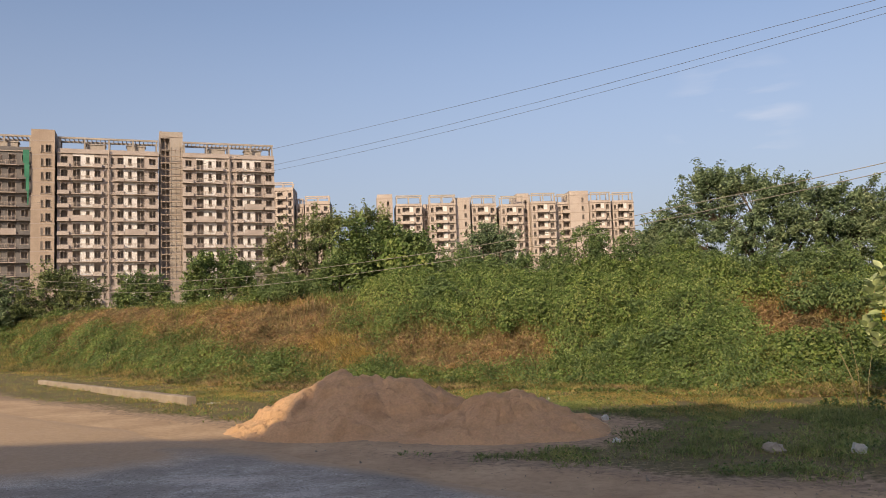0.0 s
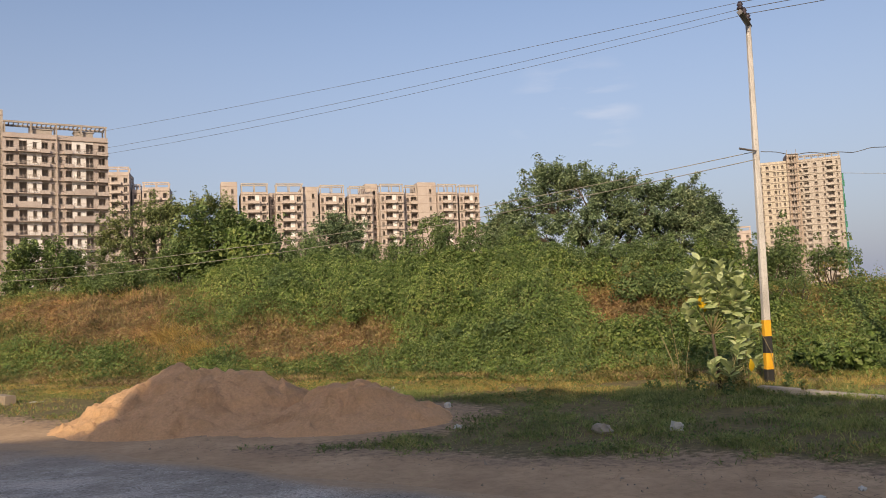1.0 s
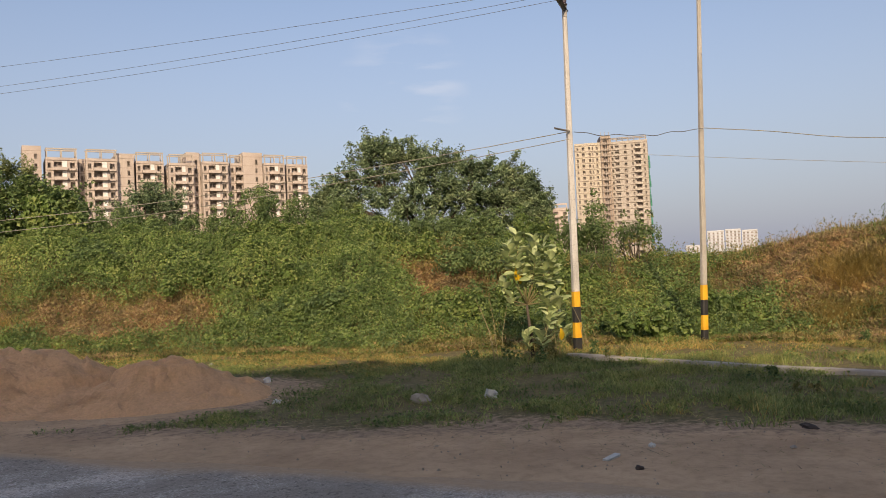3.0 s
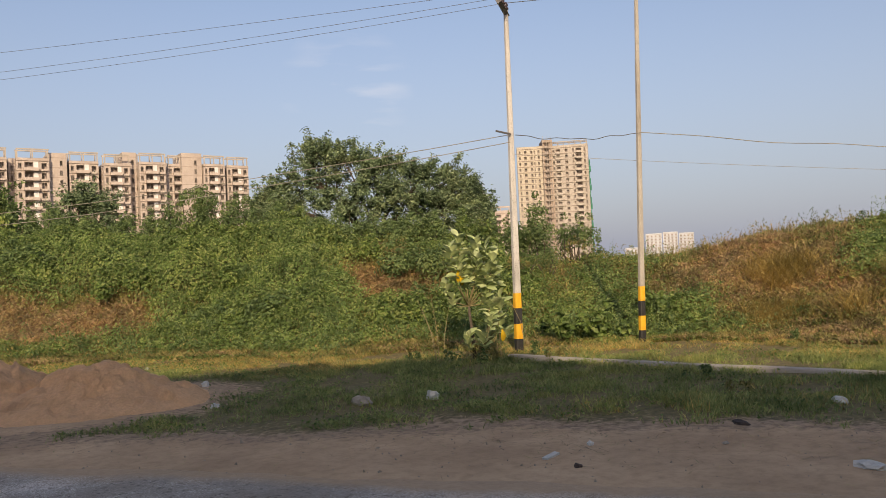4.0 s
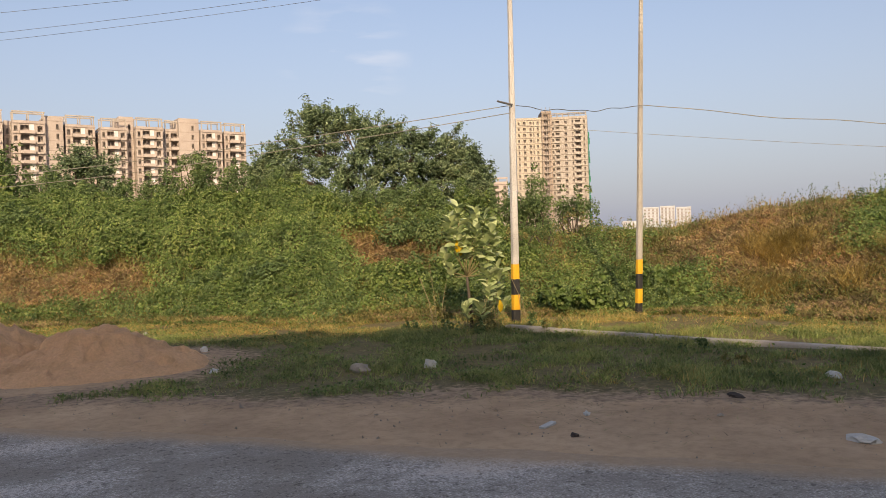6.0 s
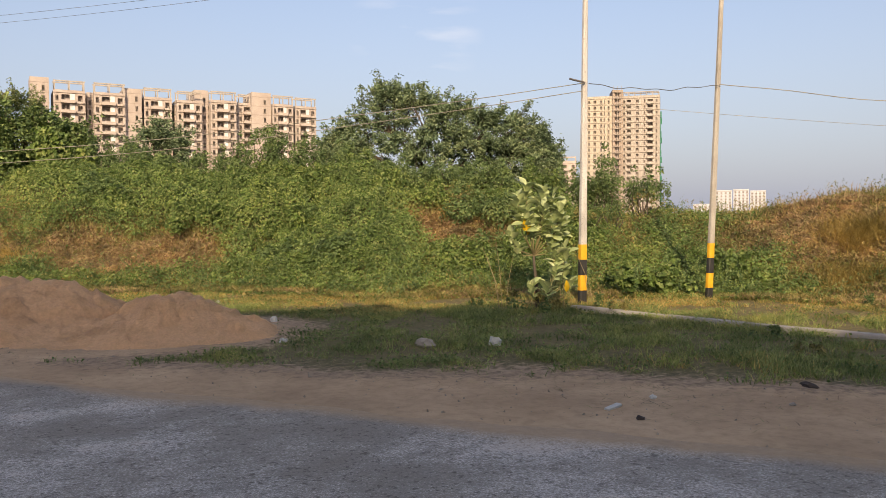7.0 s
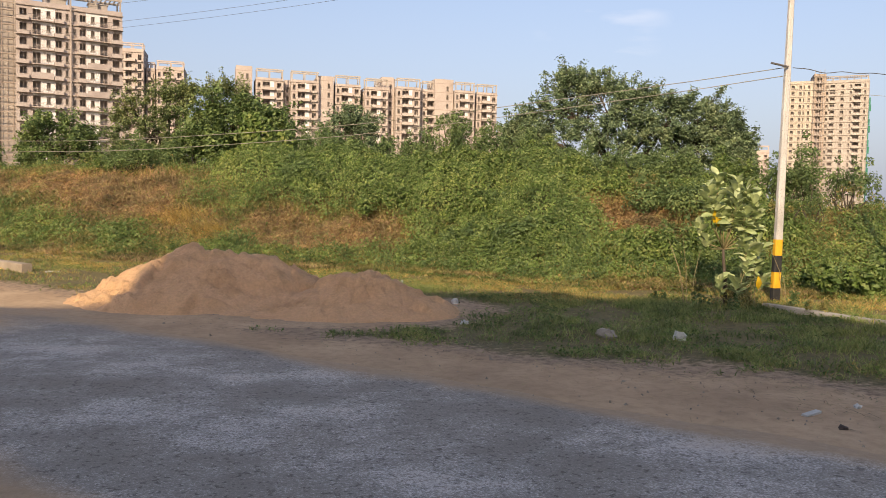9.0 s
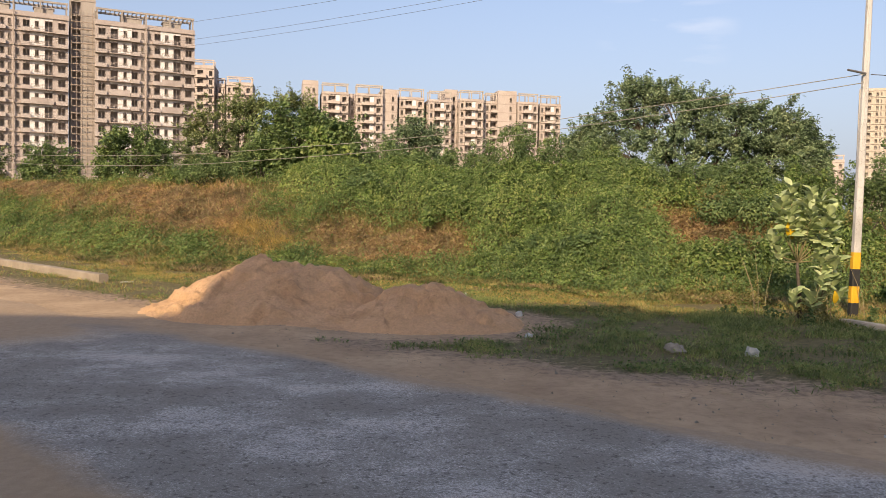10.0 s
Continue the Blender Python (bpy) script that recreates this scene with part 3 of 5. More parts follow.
kerb_line = [(7.55 + 0.30 * k + 0.055 * k * k * 0.35, 12.2 - 1.06 * k) for k in np.arange(0, 12.5, 0.5)]
tagged(strip("kerb", kerb_line, 0.17, -0.15, 0.055, KERB), "low pale concrete kerb half buried in grass", "kerb")
b0, b1 = Vector((-13.3, 26.6, 0)), Vector((-5.45, 17.25, 0))
bl = (b1 - b0).length
fallen = empty("fallen_pole", (b0.x, b0.y, float(hz(b0.x, b0.y)) + 0.07), math.degrees(math.atan2(b1.y - b0.y, b1.x - b0.x)))
tagged(fallen, "long pale concrete pole lying on the roadside dirt", "concrete pole")
s = Solid()
for i in range(9):
    x = bl * i / 8
    w, h = 0.06 + 0.04 * i / 8, 0.07 + 0.04 * i / 8
    z = (float(hz(b1.x, b1.y)) - float(hz(b0.x, b0.y))) * i / 8
    for y, q in ((-w, -h), (w, -h), (w, h - 0.02), (w - 0.02, h), (-w + 0.02, h), (-w, h - 0.02)):
        s.v.append((x, y, z + q))
for i in range(8):
    for j in range(6):
        a, b = i * 6 + j, i * 6 + (j + 1) % 6
        s.f.append((a, b, b + 6, a + 6))
s.f += [tuple(reversed(range(6))), tuple(48 + j for j in range(6))]
child("shaft", s.mesh("fallen_shaft", DUSTYPOLE), fallen)


# ---- buildings ----
FH = 3.0
# tower wings: sunlight is put into the cream, the turned-away wing is greyer
CREAM_LIT = surface("cream_plaster_lit", [(0.40, 0.355, 0.29), (0.47, 0.42, 0.35)], 0.1, 2.0, bump=0.1, grain=0.2)
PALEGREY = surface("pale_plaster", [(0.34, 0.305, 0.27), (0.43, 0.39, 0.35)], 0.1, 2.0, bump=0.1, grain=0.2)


def frame_mesh(w, h, sill=True):
    """The reveal and sill of one opening."""
    s = Solid()
    t = 0.09
    s.box(0, t, -0.06, 0.2, 0, h).box(w - t, w, -0.06, 0.2, 0, h).box(t, w - t, -0.06, 0.2, h - t, h)
    s.box(-0.1, w + 0.1, -0.18, 0.2, -0.12, 0)
    s.box(w / 2 - 0.03, w / 2 + 0.03, 0.05, 0.12, 0, h - t)
    return s.mesh("window", DARKOPEN)


FRAMES = {}


def block(name, label, at, turn, width, depth, floors, cols, wall_mat, base=0.0, balconies=(), white=(), slab_out=0.35, balcony_mat=None, group="", first=0, skip=0.0, parapet=1.1, seed=1, category="apartment building"):
    """A block of flats: a pierced front and two pierced sides, floor slabs, windows and balconies.
    cols: openings along the front (start, end, sill, head); balconies: (start, end, reach, height); white: stretches of primed wall."""
    rr = random.Random(seed)
    o = empty(name, (at[0], at[1], base), turn)
    tagged(o, label, category, group)
    z_top = floors * FH
    wall, pales = Solid(), [Solid() for _ in white]
    cuts = sorted(cols)
    for fl in range(floors):
        z = fl * FH
        u = 0.0
        for a, b, lo, hi in cuts:
            tgt = next((m for m, (p, q) in zip(pales, white) if p <= (u + a) / 2 <= q), wall)
            tgt.box(u, a, 0, 0.25, z, z + FH)
            tgt = next((m for m, (p, q) in zip(pales, white) if p <= (a + b) / 2 <= q), wall)
            if lo > 0.05:
                tgt.box(a, b, 0, 0.25, z, z + lo)
            tgt.box(a, b, 0, 0.25, z + hi, z + FH)
            u = b
        wall.box(u, width, 0, 0.25, z, z + FH)
    for x0, x1 in ((0, 0.25), (width - 0.25, width)):
        for fl in range(floors):
            z = fl * FH
            ys = [0.25, depth * 0.22, depth * 0.22 + 1.2, depth * 0.62, depth * 0.62 + 1.2, depth - 0.25]
            for i in range(5):
                if i % 2 == 0:
                    wall.box(x0, x1, ys[i], ys[i + 1], z, z + FH)
                else:
                    wall.box(x0, x1, ys[i], ys[i + 1], z, z + 0.95)
                    wall.box(x0, x1, ys[i], ys[i + 1], z + 2.2, z + FH)
    wall.box(0, width, depth - 0.25, depth, 0, z_top)
    wall.box(0, width, 0, depth, -9, -0.1)
    for x0, x1, y0, y1 in ((0, width, 0, 0.2), (0, 0.2, 0.2, depth), (width - 0.2, width, 0.2, depth), (0.2, width - 0.2, depth - 0.2, depth)):
        wall.box(x0, x1, y0, y1, z_top + 0.2, z_top + 0.2 + parapet)
    child("wall", wall.mesh(name + "_wall", wall_mat), o)
    for pale in pales:
        child("primed_wall", pale.mesh(name + "_primed", WHITE), o, "white primed wall")
    sm = Solid().box(0.26, width - 0.26, 0.26, depth - 0.26, -0.09, 0.09).box(-0.12, width + 0.12, -slab_out, 0, -0.10, 0.10).mesh("floor_slab", SLAB)
    mid = Solid().box(0.3, width - 0.3, 1.5, 1.7, 0.1, FH - 0.1).mesh("inner_wall", PLASTER)
    for fl in range(first, floors + 1):
        child("floor_slab", sm, o, at=(0, 0, fl * FH + (0.1 if fl == floors else 0)))
        if fl < floors:
            child("inner_wall", mid, o, at=(0, 0, fl * FH))
    for fl in range(first, floors):
        for a, b, lo, hi in cuts:
            key = (round(b - a, 2), round(hi - lo, 2))
            if key not in FRAMES:
                FRAMES[key] = frame_mesh(*key)
            child("window", FRAMES[key], o, at=(a, 0, fl * FH + lo))
    for a, b, reach, hh in balconies:
        bm_ = Solid().box(a, b, -reach, 0, -0.1, 0.1).box(a, b, -reach, -reach + 0.12, 0.1, hh).box(a, a + 0.12, -reach + 0.12, 0, 0.1, hh).box(b - 0.12, b, -reach + 0.12, 0, 0.1, hh).mesh("balcony", balcony_mat or wall_mat)
        for fl in range(first, floors):
            if rr.random() >= skip:
                child("balcony", bm_, o, at=(0, -0.002, fl * FH))
    return o


def pergola(o, x0, x1, y0, y1, z, h, step, mat, bars=True):
    """Concrete posts and beams on a roof."""
    n = max(2, int(round((x1 - x0) / step)) + 1)
    post = Solid().box(-0.16, 0.16, -0.16, 0.16, 0, h).mesh("roof_post", mat)
    for i in range(n):
        for y in (y0, y1):
            child("roof_post", post, o, at=(x0 + (x1 - x0) * i / (n - 1), y, z))
    s = Solid()
    s.box(x0 - 0.3, x1 + 0.3, y0 - 0.2, y0 + 0.2, h, h + 0.4).box(x0 - 0.3, x1 + 0.3, y1 - 0.2, y1 + 0.2, h, h + 0.4)
    if bars:
        m = int((x1 - x0) / 0.9)
        for i in range(m + 1):
            x = x0 + (x1 - x0) * i / m
            s.box(x - 0.08, x + 0.08, y0 + 0.22, y1 - 0.22, h + 0.1, h + 0.42)
    child("roof_beam", s.mesh("roof_beam", mat), o, at=(0, 0, z))


# the long unfinished block, seen square on; its front runs slightly away to the east
A_TURN = math.degrees(math.atan(0.37))
A_END = Vector((-39.1, 190.0, 0))
A_DIR = Vector((math.cos(radians(A_TURN)), math.sin(radians(A_TURN)), 0))
half = [(0.45, 1.05, 0.9, 2.3), (1.7, 3.0, 0.9, 2.4), (3.95, 4.7, 0.9, 2.3), (5.8, 7.35, 0.12, 2.5), (8.35, 9.8, 0.9, 2.4)]
WID = 20.8
bay = [(WID / 2 + a, WID / 2 + b, l, h) for a, b, l, h in half] + [(WID / 2 - b, WID / 2 - a, l, h) for a, b, l, h in half]
bal = [(WID / 2 + a, WID / 2 + b, r, h) for a, b, r, h in ((1.4, 3.2, 1.0, 0.72), (8.0, 10.35, 1.0, 0.72))]
bal += [(WID - b, WID - a, r, h) for a, b, r, h in bal]
whites = [(WID / 2 + 3.2, WID / 2 + 7.75), (WID / 2 - 7.75, WID / 2 - 3.2)]
ROOF_A = 13 * FH
for i, off in enumerate((-WID, -2 * WID - 5.2, -3 * WID - 5.2 - 5.0)):
    at = A_END + A_DIR * off
    o = block("apartment_block", "unfinished beige apartment block with white primed bays and empty windows", at, A_TURN, WID, 14, 13, bay, PLASTER if i < 2 else DARKGREY, 1.9, bal, whites if i < 2 else (), group="unfinished apartment blocks", first=1, seed=i + 2, parapet=0.9)
    pergola(o, 0.4, WID - 0.4, 0.4, 4.6, ROOF_A + 0.25, 3.1, 5.0, CONCRETE)
    tank = Solid().box(WID * 0.28, WID * 0.46, 1.2, 3.6, 0.3, 2.3).box(WID * 0.27, WID * 0.47, 1.0, 3.8, 2.3, 2.5).mesh("roof_tank", CONCRETE)
    child("roof_tank", tank, o, "grey roof water tank", at=(0, 0, ROOF_A))
    child("roof_tank", tank, o, "grey roof water tank", at=(WID * 0.4, 0, ROOF_A))
    pipe = Solid().tube([(WID / 2, -0.5, 0), (WID / 2, -0.5, ROOF_A + 1)], [0.16, 0.16], 6)
    child("drain_pipe", pipe.mesh("drain_pipe", SLAB), o, "vertical drain pipe")
    for a, b in ((3.3, 7.6),):
        pn = Solid().box(WID / 2 + a, WID / 2 + b, -1.1, -0.98, 0.1, 1.25).box(WID / 2 + a, WID / 2 + b, -0.98, 0, -0.1, 0.1).mesh("balcony_panel", PLASTER)
        pl = Solid().box(WID / 2 - b, WID / 2 - a, -1.1, -0.98, 0.1, 1.25).box(WID / 2 - b, WID / 2 - a, -0.98, 0, -0.1, 0.1).mesh("balcony_panel", PLASTER)
        for fl, me in ((9, pn), (8, pl), (7, pn)) if i == 0 else ((8, pl), (7, pn)):
            child("balcony_panel", me, o, "beige balcony parapet panel", at=(0, -0.004, fl * FH))
    for x0 in (WID / 2 + 3.3, WID / 2 - 7.6):
        rail = Solid().box(x0, x0 + 4.3, -1.1, 0, -0.1, 0.1)
        for z in (0.45, 0.75, 1.0):
            rail.box(x0, x0 + 4.3, -1.05, -1.0, z, z + 0.05)
        for k in range(5):
            rail.box(x0 + k * 1.06, x0 + k * 1.06 + 0.06, -1.06, -0.99, 0.1, 1.05)
        rm = rail.mesh("balcony_rail", SLAB)
        for fl in range(1, 13):
            child("balcony_rail", rm, o, at=(0, -0.006, fl * FH))

# lift shaft with scaffolding, and the brown stair tower
at = A_END + A_DIR * (-WID - 5.2)
o = block("lift_shaft", "raw brown concrete lift shaft wrapped in scaffolding", at + Vector((-0.3, 1.5, 0)), A_TURN, 5.1, 10, 15, [(0.2, 2.2, 0.1, 2.8)], CONCRETE, 0.8, (), (), 0.1, first=1, group="shafts", category="lift shaft")
sc = Solid()
for x in (0.3, 1.3, 2.3, 3.3, 4.4):
    sc.box(x, x + 0.09, -1.3, -1.2, 0, 14 * FH + 1.5)
for k in range(27):
    sc.box(0.2, 4.6, -1.4, -1.25, 1.5 * k + 1.2, 1.5 * k + 1.35)
child("scaffold", sc.mesh("scaffold", BRICKWALL), o, "bamboo scaffolding")
at = A_END + A_DIR * (-2 * WID - 5.2 - 4.9)
o = block("stair_tower", "brown brick stair tower with small openings and water tank", at + Vector((0.2, -1.0, 0)), A_TURN, 4.6, 9, 14, [(1.9, 2.4, 0.6, 2.2), (2.8, 3.9, 0.6, 2.3)], BRICKWALL, 1.2, (), (), 0.05, first=1, group="shafts", category="stair tower", parapet=2.4)
nt = Solid()
for k in range(4):
    w = 0.25 * math.sin(k * 1.3)
    nt.box(-1.5 + 0.3 * k, -0.3 + w * 0.3, -0.5 - 0.05 * (k % 3), -0.45, 14 * FH - 3.0 * k - 5, 14 * FH - 3.0 * k - 2.1)
child("safety_net", nt.mesh("safety_net", NET), o, "green safety net")

# the finished sand-coloured blocks further back
bal_b = [(1.8, 5.6, 1.4, 0.85), (6.1, 7.8, 0.7, 0.5)]
cols_b = [(0.45, 1.3, 0.8, 2.3), (2.0, 4.2, 0.12, 2.6), (6.3, 7.6, 0.6, 2.4)]
B_TURN = math.degrees(math.atan(0.11))


def b_place(x):
    return Vector((x, 270 + 0.11 * (x + 21), 0))


for i, (x0, x1, back, top) in enumerate(((-14.6, -5.8, 0, 13), (-3.4, 5.6, 0, 13), (11.2, 19.8, 3, 13), (21.2, 29.0, 0, 12.6), (31.8, 40.2, 0, 13), (41.2, 49.2, 3, 13), (52.6, 59.8, 0, 13), (60.8, 68.4, 1.5, 13))):
    w = x1 - x0
    k = w / 8.3
    cb = [(a * k, b * k, l, h) for a, b, l, h in cols_b]
    q = b_place(x0)
    o = block("apartment_tower", "sand-coloured apartment tower with curved balconies and a roof frame", q + Vector((0, back, 0)), B_TURN, w, 13, 12, cb, PLASTER_B, 4.3 + (top - 13) * 2, [(a * k, b * k, r, h) for a, b, r, h in bal_b], [], 0.25, group="finished apartment towers", first=1, seed=30 + i, parapet=0.7)
    # sunlight on the balconies' back walls is drawn as white panels
    pan = Solid().box(4.3 * k, 5.5 * k, -0.04, -0.004, 0.15, 2.8).mesh("sunlit_panel", WHITE)
    for fl in range(1, 12):
        child("sunlit_panel", pan, o, "white panel for the sunlit wall at the back of a balcony", at=(0, 0, fl * FH))
    pergola(o, 0.3, w - 0.3, 0.3, 4.0, 12 * FH + 0.2, 3.2, w / 2.02, PALEGREY, False)
for i, (x0, x1, top, y) in enumerate(((-21.0, -15.8, 13.9, 1.5), (5.2, 10.6, 13.2, 1.8), (27.0, 31.4, 13.8, 3.5), (45.5, 52.2, 13.9, 1.2), (-5.6, -3.6, 12.4, 4.0), (40.3, 41.1, 12.4, 3.0))):
    w = x1 - x0
    cols_t = [(w * 0.62, w * 0.62 + 0.8, 0.7, 2.2)] if w > 3 else [(w * 0.3, w * 0.6, 0.7, 2.2)]
    block("stair_core", "plain sand-coloured stair core between apartment towers", b_place(x0) + Vector((0.02, y, 0)), B_TURN, w - 0.04, 11, 13, cols_t, PLASTER_B, 2.2 + (top - 13) * 2.2, (), (), 0.05, group="stair cores", first=1, category="stair core", parapet=1.4)

# further blocks: behind the long one, behind the tree, and low ones in the gaps
for i, (x0, x1, y, top, lab) in enumerate(((-59.5, -52.0, 285, 53.0, ""), (-51.8, -49.0, 289, 47.5, ""), (-48.0, -39.2, 286, 47.8, ""), (70.0, 80.5, 285, 30.4, ""), (166.0, 172.5, 300, 37.6, ""), (186.0, 194.5, 315, 29.6, ""))):
    w = x1 - x0
    k = w / 8.3
    o = block("apartment_tower", "sand-coloured apartment tower with balconies far behind the trees", (x0, y, 0), 3 if x0 < 100 else -30, w, 12 if x0 < 100 else 8, max(8, int((top - 5) / FH)), [(a * k, b * k, l, h) for a, b, l, h in cols_b], PLASTER_B, top - 3.6 - max(8, int((top - 5) / FH)) * FH, [(a * k, b * k, r, h) for a, b, r, h in bal_b], [], 0.25, group="finished apartment towers", first=2, seed=60 + i)
    pergola(o, 0.3, w - 0.3, 0.3, 4.0, max(8, int((top - 5) / FH)) * FH + 0.2, 2.6, w / 2.02, PLASTER_B, False)

# the tall tower under construction: a sunlit wing, the hoist, and a greyer wing turned away, with that light put into
# their plaster
T0 = Vector((223.8, 350.4, 0))
T1 = Vector((255.5, 333.5, 0))
tt = math.degrees(math.atan2(T1.y - T0.y, T1.x - T0.x))
tw = (T1 - T0).length
tdir = (T1 - T0).normalized()
cl = [(1.0, 1.9, 0.9, 2.2), (3.6, 5.0, 0.8, 2.3), (6.9, 8.0, 0.8, 2.3), (8.7, 9.3, 0.8, 2.3), (10.6, 11.6, 0.8, 2.3)]
o = block("construction_tower", "tall sunlit cream wing of an unfinished tower", T0, tt - 4, 13.2, 18, 20, cl, CREAM_LIT, 1.5, (), (), 0.3, group="unfinished tower wings", first=2)
cr = [(0.8, 1.8, 0.8, 2.2), (2.6, 4.6, 0.8, 2.3), (7.0, 8.4, 0.8, 2.3), (10.8, 11.6, 0.8, 2.3), (12.6, 15.2, 0.1, 2.4), (16.6, 17.4, 0.8, 2.3)]
q = T0 + tdir * 17.6
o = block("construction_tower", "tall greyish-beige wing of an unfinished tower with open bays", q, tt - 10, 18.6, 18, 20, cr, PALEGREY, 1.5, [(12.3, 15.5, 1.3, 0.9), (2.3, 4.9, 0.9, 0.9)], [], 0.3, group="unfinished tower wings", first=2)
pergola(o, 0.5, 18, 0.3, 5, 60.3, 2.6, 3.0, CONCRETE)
nt = Solid()
for k in range(15):
    nt.box(18.8, 19.4 + 0.3 * math.sin(k * 2.1), -0.4, 1.5, 50 - k * 3.2, 52.9 - k * 3.2)
child("safety_net", nt.mesh("safety_net", NET), o, "green safety net")
q = T0 + tdir * 13.0
o = block("hoist_core", "brown unfinished hoist core of a tower with scaffolding", q + Vector((-0.9, -1.4, 0)), tt, 5.2, 14, 21, [(1.2, 3.4, 0.3, 2.7)], BRICKWALL, 1.5, (), (), 0.4, first=2, category="hoist core")
sc = Solid()
for x in (0.2, 2.2, 4.2):
    sc.box(x, x + 0.15, -1.5, -1.3, 0, 66)
for k in range(22):
    sc.box(0.1, 4.5, -1.6, -1.35, 3 * k, 3 * k + 0.2)
child("scaffold", sc.mesh("scaffold", CONCRETE), o, "steel scaffolding")
# white housing on the skyline
for x0, w, fl, d in ((39.75, 1.25, 0.95, 0), (41.15, 1.1, 1.85, 1), (42.3, 1.0, 1.9, 1), (43.35, 1.0, 1.8, 1)):
    R = 800
    a = radians(x0)
    wd = R * math.tan(radians(w)) * 0.97
    q = Vector((R * math.sin(a), R * math.cos(a), 0))
    n = 7
    ht = 1.6 + R * math.tan(radians(fl))
    block("white_housing", "long white housing block far off on the skyline", q, -x0 - w / 2, wd, 14, n, [(k * wd / 4 + 1.0, k * wd / 4 + 2.6, 0.9, 2.3) for k in range(4)], FARWHITE, ht - n * FH - 1.4, (), (), 0.25, group="white housing", first=2, category="housing block")


# ---- plants ----
def place(az, r):
    return r * math.sin(radians(az)), r * math.cos(radians(az))


def crown_leaves(lobes, per_m2, size, flat=0.8, hug=0.45):
    """Leaf arrays for a crown made of uneven lobes: (centre, radius)."""
    P_, N_, A_, L_ = [], [], [], []
    for c, r in lobes:
        n = max(12, int(per_m2 * 4 * math.pi * r * r * 0.6))
        d = rand_dirs(n, 0.25)
        # gaps: the lobe's surface is broken into sprigs
        k = 0.72 + 0.5 * (vnoise(d[:, 0] * 3.1 + c[0] * 5, d[:, 1] * 3.1 + d[:, 2] * 2.7 + c[1] * 3, 71) - 0.3)
        rad = r * k * (1 - hug * RNG.random(n) ** 1.6)
        q = d * rad[:, None]
        q[:, 2] *= flat
        P_.append(q + np.array(c))
        N_.append(d * 1.2 + RNG.normal(size=(n, 3)) * 0.42 + np.array([0, 0, 0.5]))
        A_.append(rand_dirs(n, -0.4))
        L_.append(size * RNG.uniform(0.65, 1.35, n))
    return np.concatenate(P_), np.concatenate(N_), np.concatenate(A_), np.concatenate(L_)


def limbs(s, base, lobes, rr, thick, every=1):
    base = Vector(base)
    root = base
    for i, (c, r) in enumerate(lobes):
        if i % every:
            continue
        c = Vector(c)
        base = root + Vector((0.35 * (c.x - root.x), 0.35 * (c.y - root.y), 0)) if every > 2 else root
        m = base.lerp(c, 0.5) + Vector((rr.uniform(-0.3, 0.3), rr.uniform(-0.3, 0.3), rr.uniform(-0.1, 0.35)))
        e = c + Vector((rr.uniform(-0.4, 0.4), rr.uniform(-0.4, 0.4), 0.5)) * r
        s.tube([base, base.lerp(m, 0.6), m, m.lerp(c, 0.6), c, e], [thick, thick * 0.75, thick * 0.55, thick * 0.4, thick * 0.26, thick * 0.08], 5)


